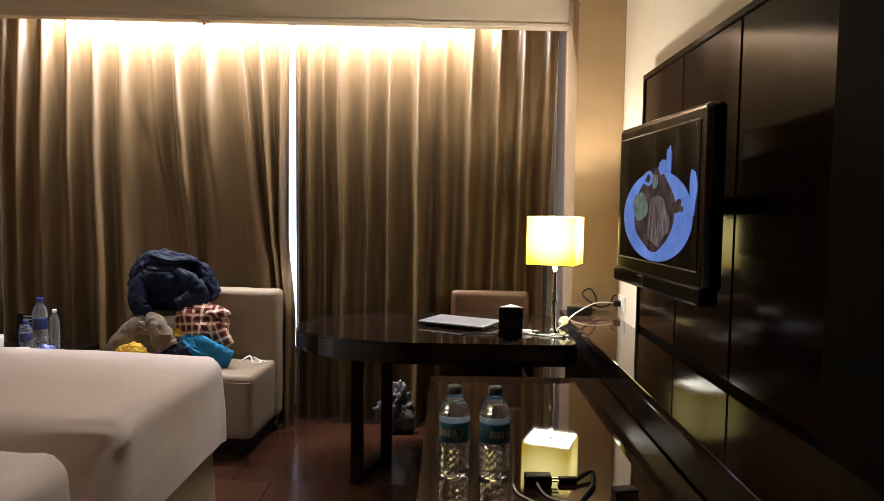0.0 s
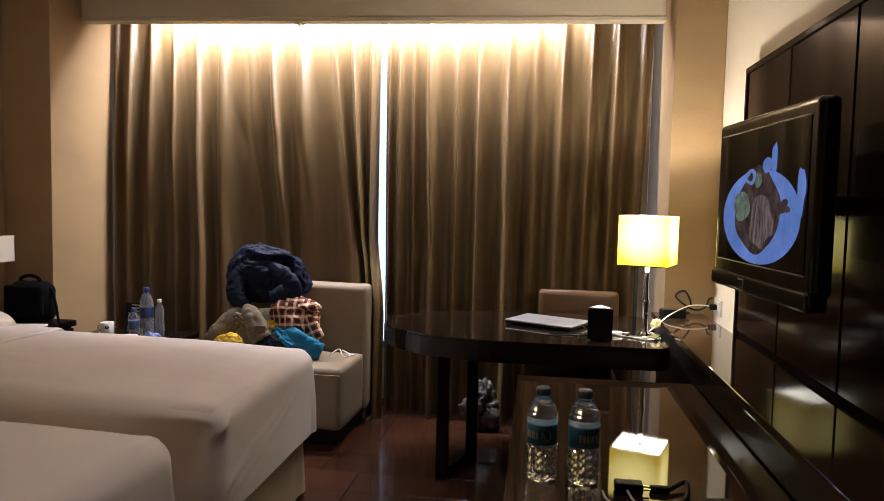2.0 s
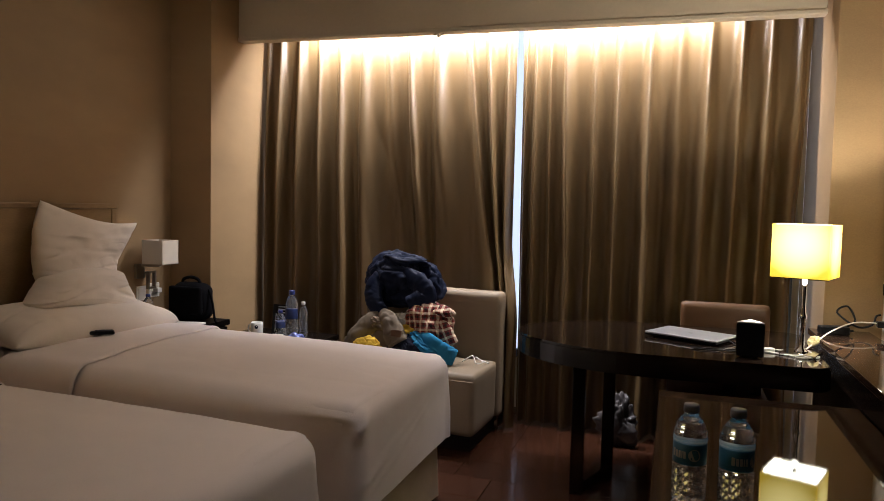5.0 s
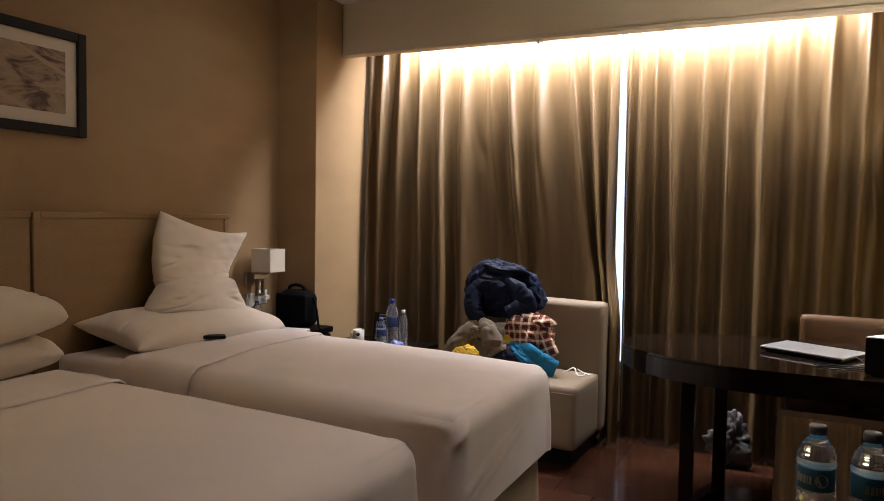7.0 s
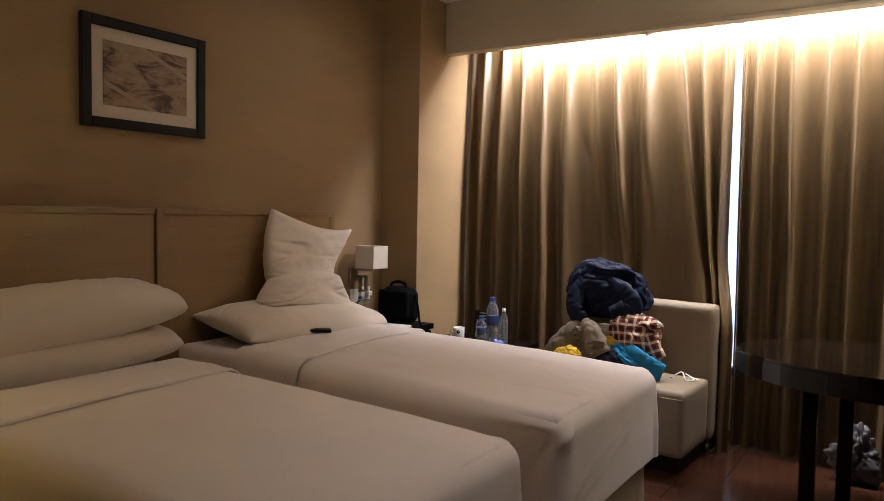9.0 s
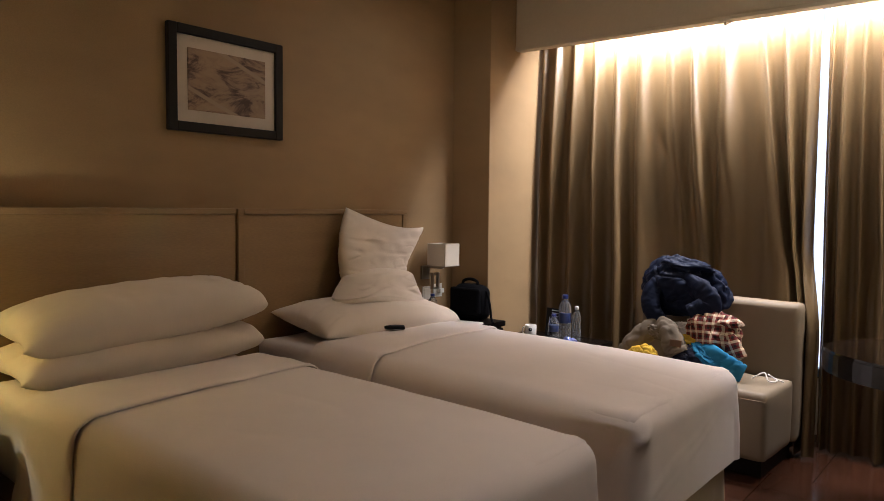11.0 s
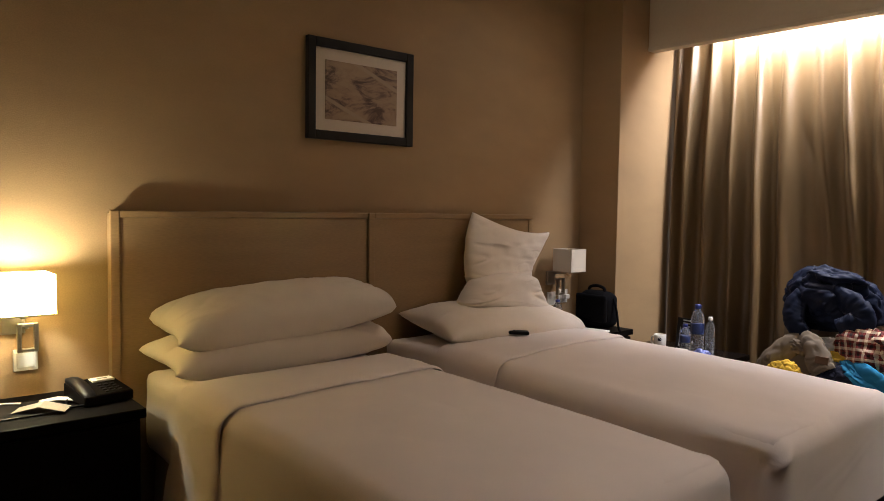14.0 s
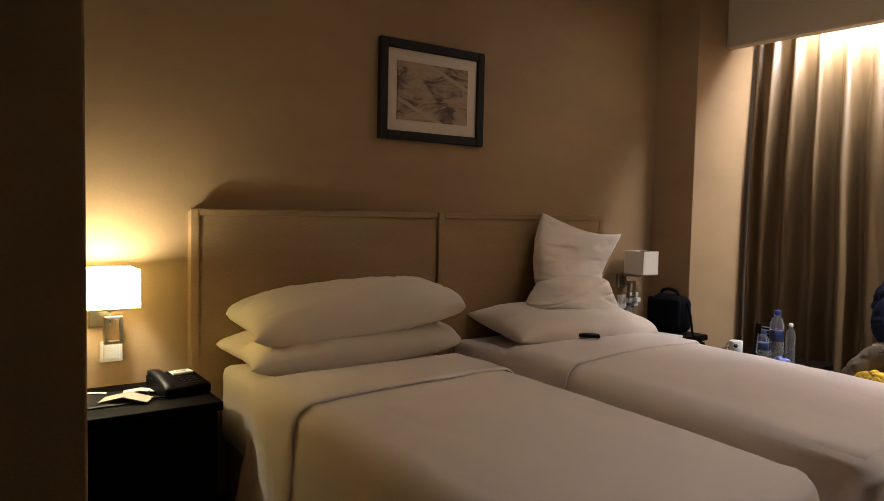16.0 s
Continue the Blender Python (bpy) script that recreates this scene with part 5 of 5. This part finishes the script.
garment("dark_shirt", pose(-1.50, 3.885, 0.458, 0, 8, -10), (0.14, 0.07, 0.10), 19.0, DARKNAVY, "dark blue shirt crumpled under the heap", 0.4)
folded_garment("blue_shorts", AQUA, "bright blue shorts spread over the sofa seat", (
    ("waist", crumple(0.13, 0.07, 0.065, 23.0, 6, 0.42, 0.8), pose(-1.36, 3.90, 0.50, 0, 24, -10)),
    ("leg", cloth_tube(((-1.40, 3.89, 0.60), (-1.32, 3.86, 0.57), (-1.24, 3.86, 0.525), (-1.18, 3.87, 0.50)), (0.045, 0.062, 0.062, 0.055), 24.0, 0.5), O)))
garment("white_vest", pose(-1.575, 3.99, 0.655, 0, 0, 20), (0.075, 0.05, 0.045), 27.0, WHITECLOTH, "white vest showing between the heaped clothes", 0.4, 5)
ob = part("cord", tube(((-1.15, 3.92, 0.475), (-1.10, 3.96, 0.505), (-1.07, 3.93, 0.470), (-1.04, 3.98, 0.468), (-1.09, 4.00, 0.49), (-1.05, 4.01, 0.468), (-1.01, 3.99, 0.464)), 0.004), WHITEPLASTIC)
tagged(ob, "loose white drawstring cord on the sofa seat", "cord")

# ---- white carrier bag on the floor behind the desk ----
ob = part("carrier_bag", crumple(0.105, 0.055, 0.150, 33.0, 5, 0.75, 0.8), THINWHITE)
ob.matrix_world = pose(-0.275, 4.20, 0.001, 0, 0, 6)
tagged(ob, "crumpled white plastic carrier bag on the floor", "bag")

# ---- floor ----
fl = tagged(new("floor"), "dark red-brown wooden plank floor", "floor", kind="structure")
part("subfloor", box(XL, XR, -2.6, YB + 0.1, -0.10, -0.014), FRAMEBLACK, fl)
planks = {}
rnd = random.Random(4)
for r in range(31):
    cut = rnd.choice((0.4, 0.7, 0.9, 1.1, 1.4))
    x = XL
    for length in (cut, 1.4, 1.4, 1.4):
        length = round(min(length, XR - x), 3)
        if length < 0.05:
            continue
        if length not in planks:
            ob = part("plank", box(0.0015, length - 0.0015, 0.001, 0.239, -0.014, 0.0, 0.0012, 1), FLOORWOOD, fl)
            planks[length] = ob.data
        else:
            ob = new("plank", planks[length])
            ob.parent = fl
        ob.location = (x, -2.6 + 0.24 * r, 0)
        x += length
